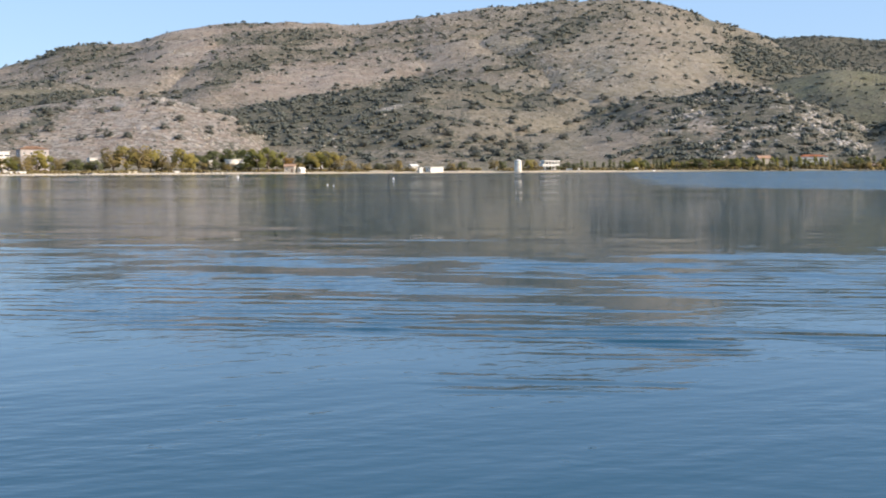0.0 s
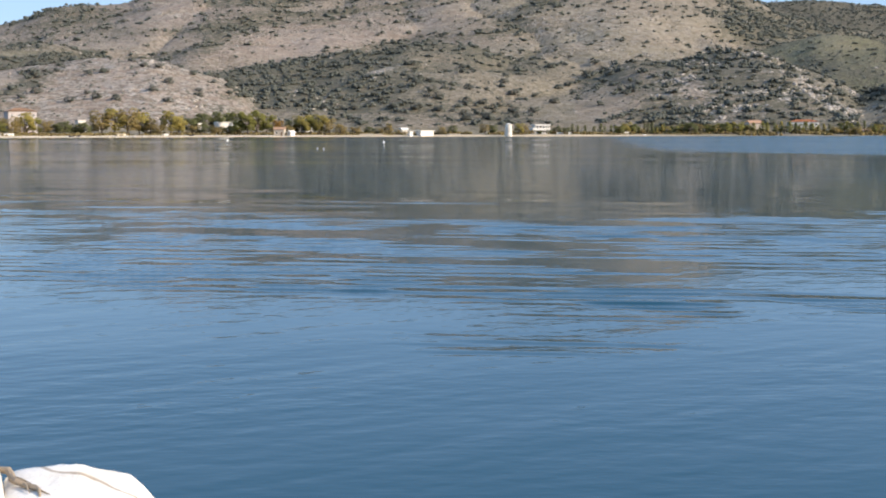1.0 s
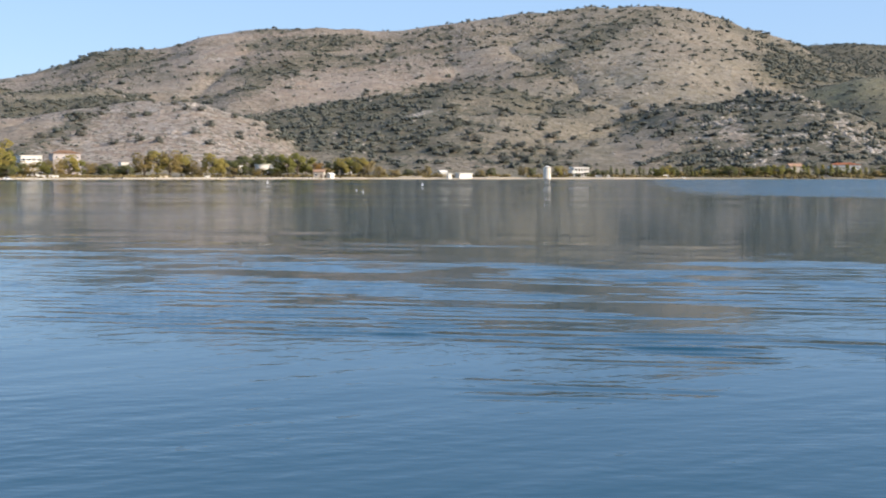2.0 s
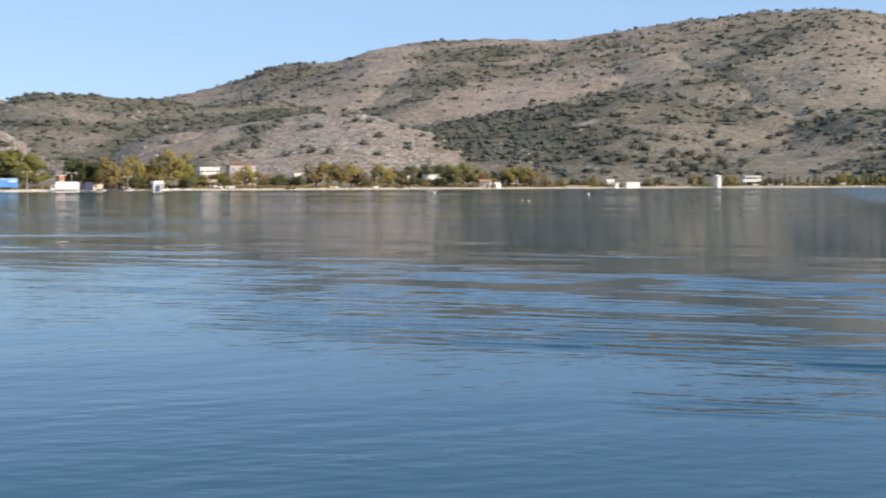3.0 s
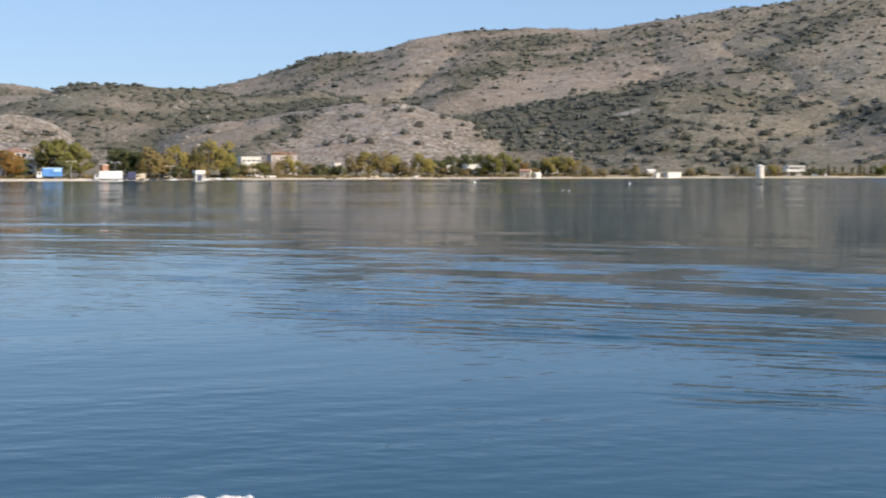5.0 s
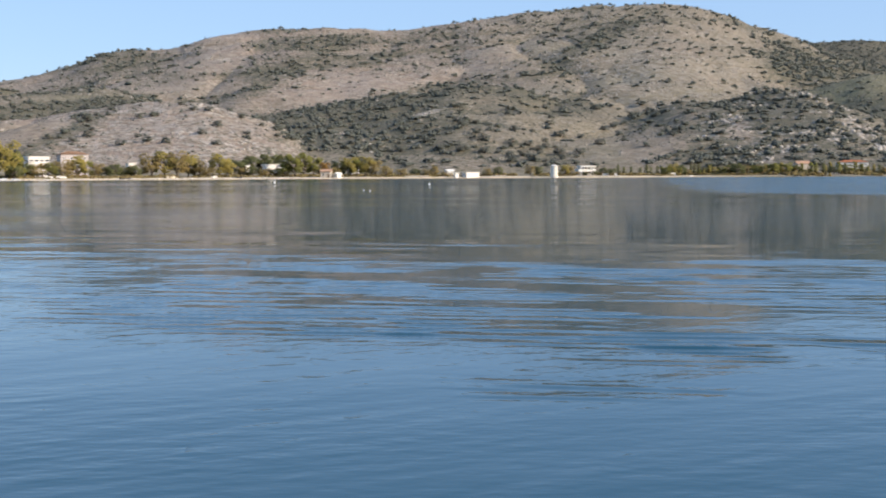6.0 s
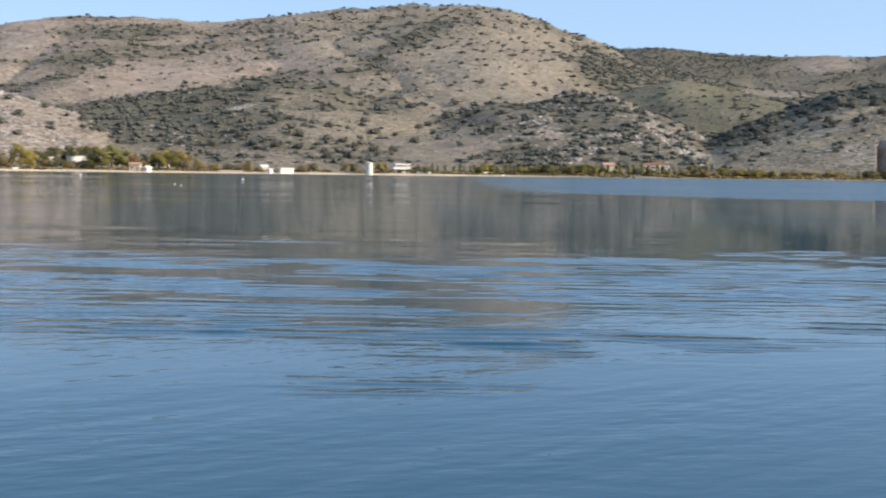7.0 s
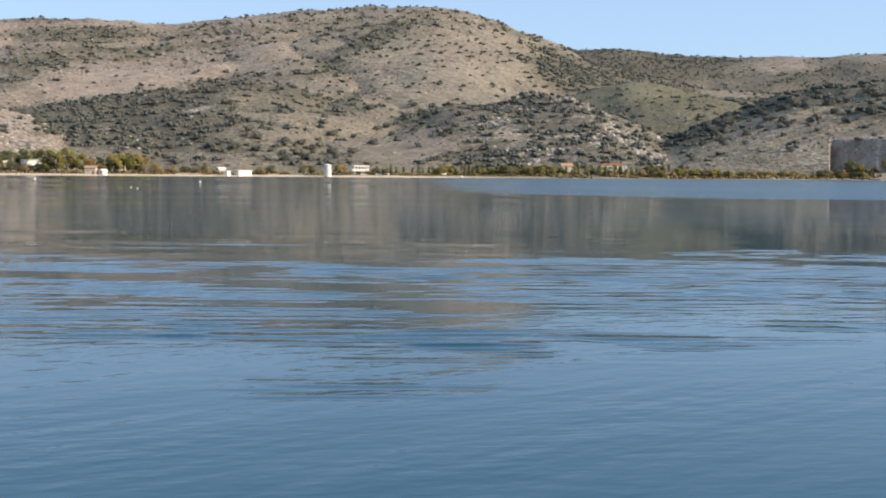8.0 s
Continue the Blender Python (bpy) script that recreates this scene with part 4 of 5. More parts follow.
# ---- houses, vehicles and small things along the shore ----
M_WHITE = plain("white_render", (0.74, 0.72, 0.67), 0.85, var=0.12, scale=0.6)
M_CREAM = plain("cream_render", (0.68, 0.60, 0.45), 0.85, var=0.15, scale=0.6)
M_GREYWALL = plain("grey_render", (0.42, 0.38, 0.36), 0.9, var=0.2, scale=0.6)
M_TERRACOTTA_WALL = plain("terracotta_render", (0.50, 0.23, 0.13), 0.85, var=0.15, scale=0.6)
M_STONEWALL = plain("stone_wall", (0.46, 0.41, 0.34), 0.9, var=0.35, scale=1.4, grain=0.4)
M_TILE = plain("roof_tiles", (0.56, 0.23, 0.11), 0.85, var=0.3, scale=1.2, grain=0.3)
M_PALETILE = plain("faded_roof_tiles", (0.52, 0.33, 0.24), 0.85, var=0.25, scale=1.2, grain=0.3)
M_DULLTILE = plain("dull_roof_tiles", (0.43, 0.26, 0.16), 0.85, var=0.3, scale=1.2, grain=0.3)
M_CONCRETE = plain("concrete", (0.50, 0.48, 0.45), 0.9, var=0.2, scale=0.8)
M_FRAME = plain("window_frames", (0.75, 0.74, 0.72), 0.5, var=0.05)
M_WOOD = plain("brown_wood", (0.17, 0.10, 0.06), 0.7, var=0.25)
M_STEEL = plain("galvanised_steel", (0.55, 0.56, 0.57), 0.45, 0.8, var=0.1)
M_BLUE = plain("blue_tarpaulin", (0.07, 0.23, 0.55), 0.55, var=0.15, scale=0.8)
M_PALEBLUE = plain("pale_blue_tarpaulin", (0.42, 0.60, 0.80), 0.55, var=0.12)
M_NAVY = plain("navy_tarpaulin", (0.025, 0.035, 0.10), 0.6, var=0.2)
M_PALEBOX = plain("white_box_panels", (0.80, 0.80, 0.79), 0.45, var=0.06)
M_BEIGE = plain("beige_paint", (0.55, 0.47, 0.34), 0.5, var=0.1)
M_DARKCAR = plain("dark_car_paint", (0.03, 0.035, 0.05), 0.3, var=0.1)
M_WHITECAR = plain("white_car_paint", (0.78, 0.78, 0.78), 0.3, var=0.04)
M_TYRE = plain("tyre_rubber", (0.025, 0.025, 0.026), 0.9)
M_BUOY = plain("white_plastic", (0.82, 0.82, 0.80), 0.4, var=0.06)
M_ORANGE_PLASTIC = plain("orange_plastic", (0.75, 0.25, 0.06), 0.45, var=0.06)
M_GLASS, gt, gb = material("window_glass", 0.05)
gb.inputs["Base Color"].default_value = (0.03, 0.04, 0.05, 1)
gb.inputs["IOR"].default_value = 1.5
M_LAMPGLASS, lt, lb = material("lamp_glass", 0.2)
lb.inputs["Base Color"].default_value = (0.75, 0.75, 0.72, 1)


def box(bm, x0, x1, y0, y1, z0, z1, bevel=0.0):
    vs = [bm.verts.new((x, y, z)) for x in (x0, x1) for y in (y0, y1) for z in (z0, z1)]
    for f in ((0, 1, 3, 2), (4, 6, 7, 5), (0, 4, 5, 1), (2, 3, 7, 6), (0, 2, 6, 4), (1, 5, 7, 3)):
        bm.faces.new([vs[i] for i in f])
    if bevel:
        edges = {e for v in vs for e in v.link_edges}
        bmesh.ops.bevel(bm, geom=list(edges), offset=bevel, segments=2, affect="EDGES", profile=0.6)
    return bm


def boxed(*args, bevel=0.0):
    return box(bmesh.new(), *args, bevel=bevel)


def prism(bm, profile, y0, y1, axis="y"):
    """A profile of (a, z) pushed along the other ground axis."""
    def at(a, c, z):
        return (a, c, z) if axis == "y" else (c, a, z)
    f = [bm.verts.new(at(a, y0, z)) for a, z in profile]
    b = [bm.verts.new(at(a, y1, z)) for a, z in profile]
    n = len(profile)
    bm.faces.new(f)
    bm.faces.new(b[::-1])
    for i in range(n):
        bm.faces.new((f[i], b[i], b[(i + 1) % n], f[(i + 1) % n]))
    bmesh.ops.recalc_face_normals(bm, faces=bm.faces)
    return bm


def wheel_shape(bm, x, y, z, r, width, axis="y", sides=18):
    m = Matrix.Translation((x, y, z)) @ (Matrix.Rotation(math.pi / 2, 4, "X") if axis == "y" else Matrix.Rotation(math.pi / 2, 4, "Y"))
    bmesh.ops.create_cone(bm, cap_ends=True, segments=sides, radius1=r, radius2=r, depth=width, matrix=m)
    return bm


def wall_panel(w, h, thick, openings):
    """A wall along x, from 0 to w, with openings (x0, x1, z0, z1) through it; outer face at y = 0."""
    bm = bmesh.new()
    xs = sorted({0, w, *[v for o in openings for v in o[:2]]})
    zs = sorted({-0.4, h, *[v for o in openings for v in o[2:]]})
    for x0, x1 in zip(xs, xs[1:]):
        for z0, z1 in zip(zs, zs[1:]):
            cx, cz = (x0 + x1) / 2, (z0 + z1) / 2
            if not any(o[0] < cx < o[1] and o[2] < cz < o[3] for o in openings):
                box(bm, x0, x1, 0, thick, z0, z1)
    bmesh.ops.remove_doubles(bm, verts=bm.verts, dist=0.001)
    return bm


def window_part(parent, x, z, w, h, m):
    """A framed window: frame, sill, pane."""
    bm = bmesh.new()
    t = 0.08
    for a in ((-w / 2, -w / 2 + t, 0.05, 0.15, 0, h), (w / 2 - t, w / 2, 0.05, 0.15, 0, h), (-w / 2 + t, w / 2 - t, 0.05, 0.15, 0, t), (-w / 2 + t, w / 2 - t, 0.05, 0.15, h - t, h), (-t / 2, t / 2, 0.05, 0.15, t, h - t)):
        box(bm, *a)
    win = part("window", bm, M_FRAME, parent)
    win.matrix_basis = m @ Matrix.Translation((x, 0, z))
    part("pane", boxed(-w / 2 + 0.02, w / 2 - 0.02, 0.09, 0.11, 0.02, h - 0.02), M_GLASS, win)
    part("sill", boxed(-w / 2 - 0.08, w / 2 + 0.08, -0.08, 0.05, -0.08, -0.003), M_CONCRETE, win)


def place(az, r, turn=0.0, sink=0.0):
    return Matrix.Translation(spot(az, r, sink)) @ pose(0, 0, 0, 0, 0, turn - az)


def house(name, label, az, r, w, d, storeys, top, turn=0.0, walls=None, roof="gable", roofmat=None, bays=3, balcony=(), rise=None, ridge="x", extras=(), category="house", win=(1.25, 1.35), open_front=True):
    """A house with four walls cut for windows, a roof, and what is named of balconies, chimney and gable window. top: degrees above the lake's horizon."""
    walls, roofmat = walls or M_WHITE, roofmat or (M_WHITE if roof == "flat" else M_TILE)
    m = place(az, r, turn)
    ob = thing(name, m, label, category, "houses along the shore")
    total = EYE + r * math.tan(radians(top)) - m.translation.z
    rise = rise if rise is not None else (0.22 * (w if ridge == "y" else d) if roof in ("gable", "hip") else 0.35)
    rise = min(rise, total * 0.4)
    H = total - rise
    fh = H / storeys
    thick = 0.3
    sides = [(Matrix.Translation((-w / 2, -d / 2, 0)), w, bays, "front"), (Matrix.Translation((w / 2, d / 2, 0)) @ pose(0, 0, 0, 0, 0, 180), w, bays, "back"),
             (Matrix.Translation((w / 2, -d / 2 + thick, 0)) @ pose(0, 0, 0, 0, 0, 90), d - 2 * thick, max(1, round(bays * d / w)), "right"),
             (Matrix.Translation((-w / 2, d / 2 - thick, 0)) @ pose(0, 0, 0, 0, 0, -90), d - 2 * thick, max(1, round(bays * d / w)), "left")]
    for mw, width, n, which in sides:
        opens, wins, doors = [], [], []
        for s in range(storeys if open_front or which != "front" else 0):
            for k in range(n):
                cx = width * (k + 0.5) / n
                ww, wh, wz = min(win[0], width / n * (0.5 if win[0] < 2 else 0.8)), min(win[1], fh * 0.55), s * fh + fh * 0.32
                if s == 0 and k == n // 2 and which == "front":
                    opens.append((cx - 0.5, cx + 0.5, 0.02, min(2.1, fh * 0.8)))
                    doors.append(cx)
                    continue
                opens.append((cx - ww / 2, cx + ww / 2, wz, wz + wh))
                wins.append((cx, wz, ww, wh))
        wl = part("wall", wall_panel(width, H, thick, opens), walls, ob)
        wl.matrix_basis = mw
        for cx, wz, ww, wh in wins:
            window_part(ob, cx, wz, ww, wh, mw)
        for cx in doors:
            dr = part("door", boxed(cx - 0.49, cx + 0.49, 0.1, 0.16, 0.03, min(2.08, fh * 0.8 - 0.02)), M_WOOD, ob, "brown wooden door")
            dr.matrix_basis = mw
    e = 0.5
    bm = bmesh.new()
    if roof == "flat":
        box(bm, -w / 2 - e, w / 2 + e, -d / 2 - e, d / 2 + e, H, H + rise, bevel=0.05)
    elif roof == "gable":
        a, b = (d, w) if ridge == "x" else (w, d)
        prism(bm, [(-a / 2 - e, H - 0.12), (0, H + rise), (a / 2 + e, H - 0.12), (a / 2 + e, H + 0.1), (0, H + rise + 0.25), (-a / 2 - e, H + 0.1)], -b / 2 - e, b / 2 + e, "x" if ridge == "x" else "y")
        gb_ = bmesh.new()
        for c in (-1, 1):
            prism(gb_, [(-a / 2, H), (a / 2, H), (0, H + rise * 0.98)], c * (b / 2 - 0.3) - 0.02, c * (b / 2) - 0.001 * c, "x" if ridge == "x" else "y")
        part("gable", gb_, walls, ob)
    else:
        k = min(w, d) / 2
        v = [bm.verts.new(p) for p in ((-w / 2 - e, -d / 2 - e, H), (w / 2 + e, -d / 2 - e, H), (w / 2 + e, d / 2 + e, H), (-w / 2 - e, d / 2 + e, H), (-w / 2 + k, 0, H + rise), (w / 2 - k, 0, H + rise))]
        for f in ((0, 1, 5, 4), (1, 2, 5), (2, 3, 4, 5), (3, 0, 4), (3, 2, 1, 0)):
            bm.faces.new([v[i] for i in f])
        bmesh.ops.solidify(bm, geom=list(bm.faces), thickness=0.15)
    part("roof", bm, roofmat, ob)
    for s in balcony:
        z = s * fh
        bal = part("balcony", boxed(-w / 2 - 0.2, w / 2 + 0.2, -d / 2 - 1.6, -d / 2 - 0.003, z - 0.1, z + 0.1), M_WHITE, ob)
        part("parapet", boxed(-w / 2 - 0.2, w / 2 + 0.2, -d / 2 - 1.6, -d / 2 - 1.48, z + 0.103, z + 1.0), M_WHITE, bal)
        for c in (-1, 0, 1):
            part("post", boxed(c * w * 0.46 - 0.15, c * w * 0.46 + 0.15, -d / 2 - 1.55, -d / 2 - 1.25, z - fh, z - 0.103), M_WHITE, ob)
    for what in extras:
        if what == "chimney":
            ch = part("chimney", boxed(w * 0.2, w * 0.2 + 0.7, 0.2, 0.9, H, H + rise + 0.9, bevel=0.03), M_WHITE, ob)
            part("cap", boxed(w * 0.2 - 0.1, w * 0.2 + 0.8, 0.1, 1.0, H + rise + 0.903, H + rise + 1.0), M_CONCRETE, ch)
        if what == "gable_window":
            window_part(ob, 0, H + 0.25, 2.2, 1.5, Matrix.Translation((0, -d / 2 - 0.16, 0)))
    return ob


def beach_villa(az, r):
    """Two storeys of open verandas under flat slabs: a wide thin roof, a white parapet, columns, and rooms set back in the shade."""
    m = place(az, r, 16)
    ob = thing("beach_villa", m, "white two-storey villa with deep verandas and a wide flat roof", "house", "houses along the shore")
    H = EYE + r * math.tan(radians(0.40)) - m.translation.z
    mid = H * 0.46
    part("roof", boxed(-5.0, 5.0, -5.6, 4.8, H - 0.9, H, bevel=0.06), M_WHITE, ob)
    part("floor_slab", boxed(-6.2, 4.8, -5.4, 4.5, mid - 0.5, mid, bevel=0.05), M_WHITE, ob)
    part("parapet", boxed(-6.2, 4.8, -5.4, -5.25, mid + 0.004, mid + 1.05), M_WHITE, ob)
    part("parapet", boxed(-6.2, -6.05, -5.24, 4.5, mid + 0.004, mid + 1.05), M_WHITE, ob)
    for z0, z1 in ((-0.4, mid - 0.504), (mid + 0.004, H - 0.904)):
        room = part("room_wall", wall_panel(8.4, z1 - max(z0, 0), 0.3, [(x, x + 1.2, 0.9, 2.2) for x in (1.0, 4.9, 6.7)] + [(3.0, 4.1, 0.02, 2.2)]), M_WHITE, ob)
        room.matrix_basis = Matrix.Translation((-4.2, -2.6, max(z0, 0)))
        part("back_room", boxed(-4.2, 4.2, -2.29, 4.4, z0, z1), M_WHITE, ob)
        for x in (1.0, 4.9, 6.7):
            window_part(ob, x + 0.6, 0.9, 1.2, 1.3, room.matrix_basis)
        door = part("door", boxed(3.01, 4.09, 0.1, 0.16, 0.03, 2.19), M_WOOD, ob, "brown wooden door")
        door.matrix_basis = room.matrix_basis
        for k in range(5):
            x = -4.7 + 2.3 * k
            part("column", boxed(x - 0.16, x + 0.16, -5.2, -4.88, z0, z1), M_WHITE, ob)
    stair = bmesh.new()
    for k in range(9):
        box(stair, -7.6 + 0.15 * k, -6.22, -5.2, -4.0, -0.3 if k == 0 else mid * (k - 0.98) / 9, mid * k / 9 + 0.06)
    part("outside_stair", stair, M_CONCRETE, ob)
    return ob


house("villa", "three-storey white villa with a faded tiled gable roof and balcony", -36.88, 628, 14.5, 12, 3, 1.33, turn=12, roof="gable", ridge="y", roofmat=M_PALETILE, balcony=(1, 2), rise=3.6, bays=3, win=(1.5, 1.5), extras=("gable_window",))
house("apartment_house", "white apartment house with a faded tiled roof and white balconies", -34.87, 652, 14.5, 11, 4, 1.28, turn=38, walls=M_WHITE, roof="hip", roofmat=M_PALETILE, balcony=(1, 2, 3), bays=4, win=(2.6, 2.0))
house("terracotta_house", "small terracotta-painted house behind dark trees", -30.95, 648, 2.9, 4, 2, 0.545, turn=20, walls=M_TERRACOTTA_WALL, roof="flat", bays=1)
house("white_house", "plain white three-storey house with a flat roof", -24.27, 702, 11.6, 9, 3, 0.91, turn=15, roof="flat", bays=4, win=(2.3, 1.1))
house("tiled_house", "long grey house with a dull orange tiled roof behind garden trees", -22.72, 722, 16.0, 9, 3, 1.15, turn=16, walls=M_GREYWALL, roof="hip", roofmat=M_DULLTILE, bays=4, rise=1.9)
house("small_white_house", "small white house behind the shore hedges", -20.12, 726, 4.4, 5, 1, 0.62, turn=20, roof="flat", bays=2)
house("small_white_house", "little white house among dark trees", -14.75, 735, 1.9, 3, 1, 0.48, turn=20, roof="flat", bays=1)
house("long_white_house", "long low white house between green trees", -13.5, 736, 12.5, 7, 1, 0.53, turn=18, roof="flat", bays=5)
house("stone_hut", "stone boat hut with an orange tiled roof on the beach", -10.98, 702, 6.0, 5, 1, 0.27, turn=-12, walls=M_STONEWALL, roof="gable", roofmat=M_DULLTILE, bays=2)
house("small_white_house", "small white house behind the grove by the stone hut", -9.65, 742, 5.2, 5, 1, 0.50, turn=20, roof="flat", bays=2)
house("white_annex", "whitewashed annex beside the stone hut", -10.45, 701, 3.0, 4, 1, 0.115, turn=35, roof="gable", roofmat=M_WHITE, bays=1, open_front=False)
house("boathouse", "flat-roofed white boathouse with a blank front at the water's edge", -4.02, 709, 8.4, 6, 1, 0.125, turn=26, roof="flat", bays=3, category="boathouse", open_front=False)
house("white_shed", "tiny whitewashed shed beside the boathouse", -4.72, 704, 2.2, 3, 1, 0.10, turn=20, roof="flat", bays=1, category="shed", open_front=False)
house("white_shed", "white gabled shed set back from the boathouse", -5.05, 728, 4.2, 4, 1, 0.24, turn=25, roof="gable", roofmat=M_WHITE, bays=1, category="shed", open_front=False)
beach_villa(1.53, 748)
house("cream_house", "small cream-painted house at the far shore", 8.35, 800, 4.4, 5, 1, 0.26, turn=25, walls=M_CREAM, roof="gable", roofmat=M_PALETILE, bays=1)
house("long_tiled_house", "long house with an orange tiled roof behind trees", 13.68, 868, 20.0, 10, 2, 0.60, turn=10, walls=M_WHITE, roof="hip", bays=6, rise=1.7)
house("tiled_house", "low house with a dull orange roof on the slope", 11.5, 872, 9.0, 8, 1, 0.55, turn=20, walls=M_STONEWALL, roof="gable", roofmat=M_DULLTILE, bays=3)
house("boat_shed", "yellow boat shed at the water's edge", 16.45, 836, 4.2, 4, 1, 0.13, turn=25, walls=M_CREAM, roof="gable", roofmat=M_PALETILE, bays=1, category="shed")


def round_tower(az, r):
    """An old stone tower by the water: tapered drum, coping and low cap."""
    ob = thing("stone_tower", place(az, r, 0, 0.0), "round pale stone tower with a low conical cap on the beach", "tower")
    H = EYE + r * math.tan(radians(0.38)) - ob.matrix_basis.translation.z
    n, rows = 20, 12
    drum = bmesh.new()
    bmesh.ops.create_cone(drum, cap_ends=True, segments=40, radius1=2.25, radius2=2.02, depth=H + 0.8, matrix=Matrix.Translation((0, 0, H / 2 - 0.4)))
    body = part("drum", drum, M_STONEWALL, ob)
    for k in range(rows):
        z0 = H * k / rows
        rad = 2.25 - 0.23 * (z0 + 0.4) / (H + 0.8)
        me = None
        for i in range(n):
            if me is None:
                bm = bmesh.new()
                ang = math.pi / n * 0.93
                pts = [(s * math.sin(ang) * rr, -math.cos(ang) * rr) for rr in (rad + 0.06, rad - 0.1) for s in (-1, 1)]
                v = [bm.verts.new((x, y, z)) for z in (0.03, H / rows - 0.03) for x, y in (pts[0], pts[1], pts[3], pts[2])]
                for f in ((3, 2, 1, 0), (4, 5, 6, 7), (0, 1, 5, 4), (1, 2, 6, 5), (2, 3, 7, 6), (3, 0, 4, 7)):
                    bm.faces.new([v[q] for q in f])
                me = bpy.data.meshes.new("stone")
                bm.to_mesh(me)
                bm.free()
                me.materials.append(M_TOWERSTONE)
            st = new("stone", me)
            st.parent = body
            st.matrix_basis = pose(0, 0, z0, 0, 0, 360 / n * (i + 0.5 * (k % 2)))
    cop = bmesh.new()
    bmesh.ops.create_cone(cop, cap_ends=True, segments=40, radius1=2.2, radius2=2.2, depth=0.3, matrix=Matrix.Translation((0, 0, H + 0.153)))
    part("coping", cop, M_STONEWALL, ob)
    cap = bmesh.new()
    bmesh.ops.create_cone(cap, cap_ends=True, segments=40, radius1=2.1, radius2=0.25, depth=0.75, matrix=Matrix.Translation((0, 0, H + 0.303 + 0.375)))
    part("cap", cap, M_WHITE, ob, "pale rendered cap")
    return ob


M_TOWERSTONE, tt, tb = material("tower_stone", 0.9)
rnd = tt.nodes.new("ShaderNodeObjectInfo").outputs["Random"]
tt.links.new(mix(tt, 0.3, ramp(tt, rnd, [(0.0, (0.58, 0.54, 0.47)), (1.0, (0.78, 0.75, 0.68))]), ramp(tt, noise_node(tt, tt.nodes.new("ShaderNodeTexCoord").outputs["Object"], 3.0, 4), [(0.3, (0.48, 0.44, 0.38)), (0.7, (0.78, 0.75, 0.68))])), tb.inputs["Base Color"])
round_tower(0.0, 708)


def wheels(ob, spots, r, width):
    for x, y in spots:
        w = part("wheel", wheel_shape(bmesh.new(), x, y, r, r, width), M_TYRE, ob)
        s = -1 if y < 0 else 1
        part("rim", wheel_shape(bmesh.new(), x, y + s * (width / 2 + 0.012), r, r * 0.55, 0.02, sides=12), M_STEEL, w)


def lorry(label, az, r, length, box_h, boxmat, cabmat, turn=0.0):
    """A lorry that faces its left: cab, load box, chassis, wheels."""
    ob = thing("lorry", place(az, r, turn), label, "truck", "vehicles parked by the shore")
    x0 = -length / 2
    cab = part("cab", prism(bmesh.new(), [(x0, 0.6), (x0 + 2.2, 0.6), (x0 + 2.2, 3.3), (x0 + 0.5, 3.3), (x0 + 0.06, 2.2)], -1.2, 1.2), cabmat, ob)
    part("windscreen", prism(bmesh.new(), [(x0 + 0.07, 2.15), (x0 + 0.09, 2.15), (x0 + 0.46, 3.1), (x0 + 0.44, 3.1)], -1.1, 1.1), M_GLASS, cab)
    for y in (-1.215, 1.203):
        part("side_window", boxed(x0 + 0.7, x0 + 1.7, y, y + 0.012, 2.0, 3.0), M_GLASS, cab)
    part("load_box", boxed(x0 + 2.5, length / 2, -1.28, 1.28, 1.15, box_h, bevel=0.06), boxmat, ob)
    if boxmat == M_BLUE:
        part("roof_stripe", boxed(x0 + 2.6, length / 2 - 0.1, -1.295, -1.283, box_h - 0.5, box_h - 0.12), M_PALEBLUE, ob, "white stripe along the tarpaulin")
        part("side_panel", boxed(length / 2 - 4.2, length / 2 - 0.5, -1.295, -1.283, box_h - 1.9, box_h - 0.9), M_PALEBLUE, ob, "pale panel on the tarpaulin")
    part("chassis", boxed(x0 + 0.3, length / 2 - 0.1, -0.5, 0.5, 0.6, 1.14), M_DARKCAR, ob)
    part("bumper", boxed(length / 2 - 0.15, length / 2 - 0.03, -1.2, 1.2, 0.5, 0.75), M_STEEL, ob)
    wheels(ob, [(x, y) for x in (x0 + 1.2, length / 2 - 1.2, length / 2 - 2.5, length / 2 - 3.8) for y in (-1.05, 1.05)], 0.5, 0.32)
    return ob


lorry("articulated lorry with a bright blue tarpaulin trailer on the shore road", -33.37, 618, 12.0, 5.5, M_BLUE, M_WHITECAR, 6)
lorry("white box lorry parked beside the beach", -30.78, 616, 13.5, 4.9, M_PALEBOX, M_STEEL, 8)
lorry("lorry with a navy tarpaulin parked under trees", -29.83, 622, 6.6, 4.6, M_NAVY, M_DARKCAR, 8)
lorry("small beige box van parked under the trees", -29.33, 624, 5.0, 3.8, M_BEIGE, M_BEIGE, 8)


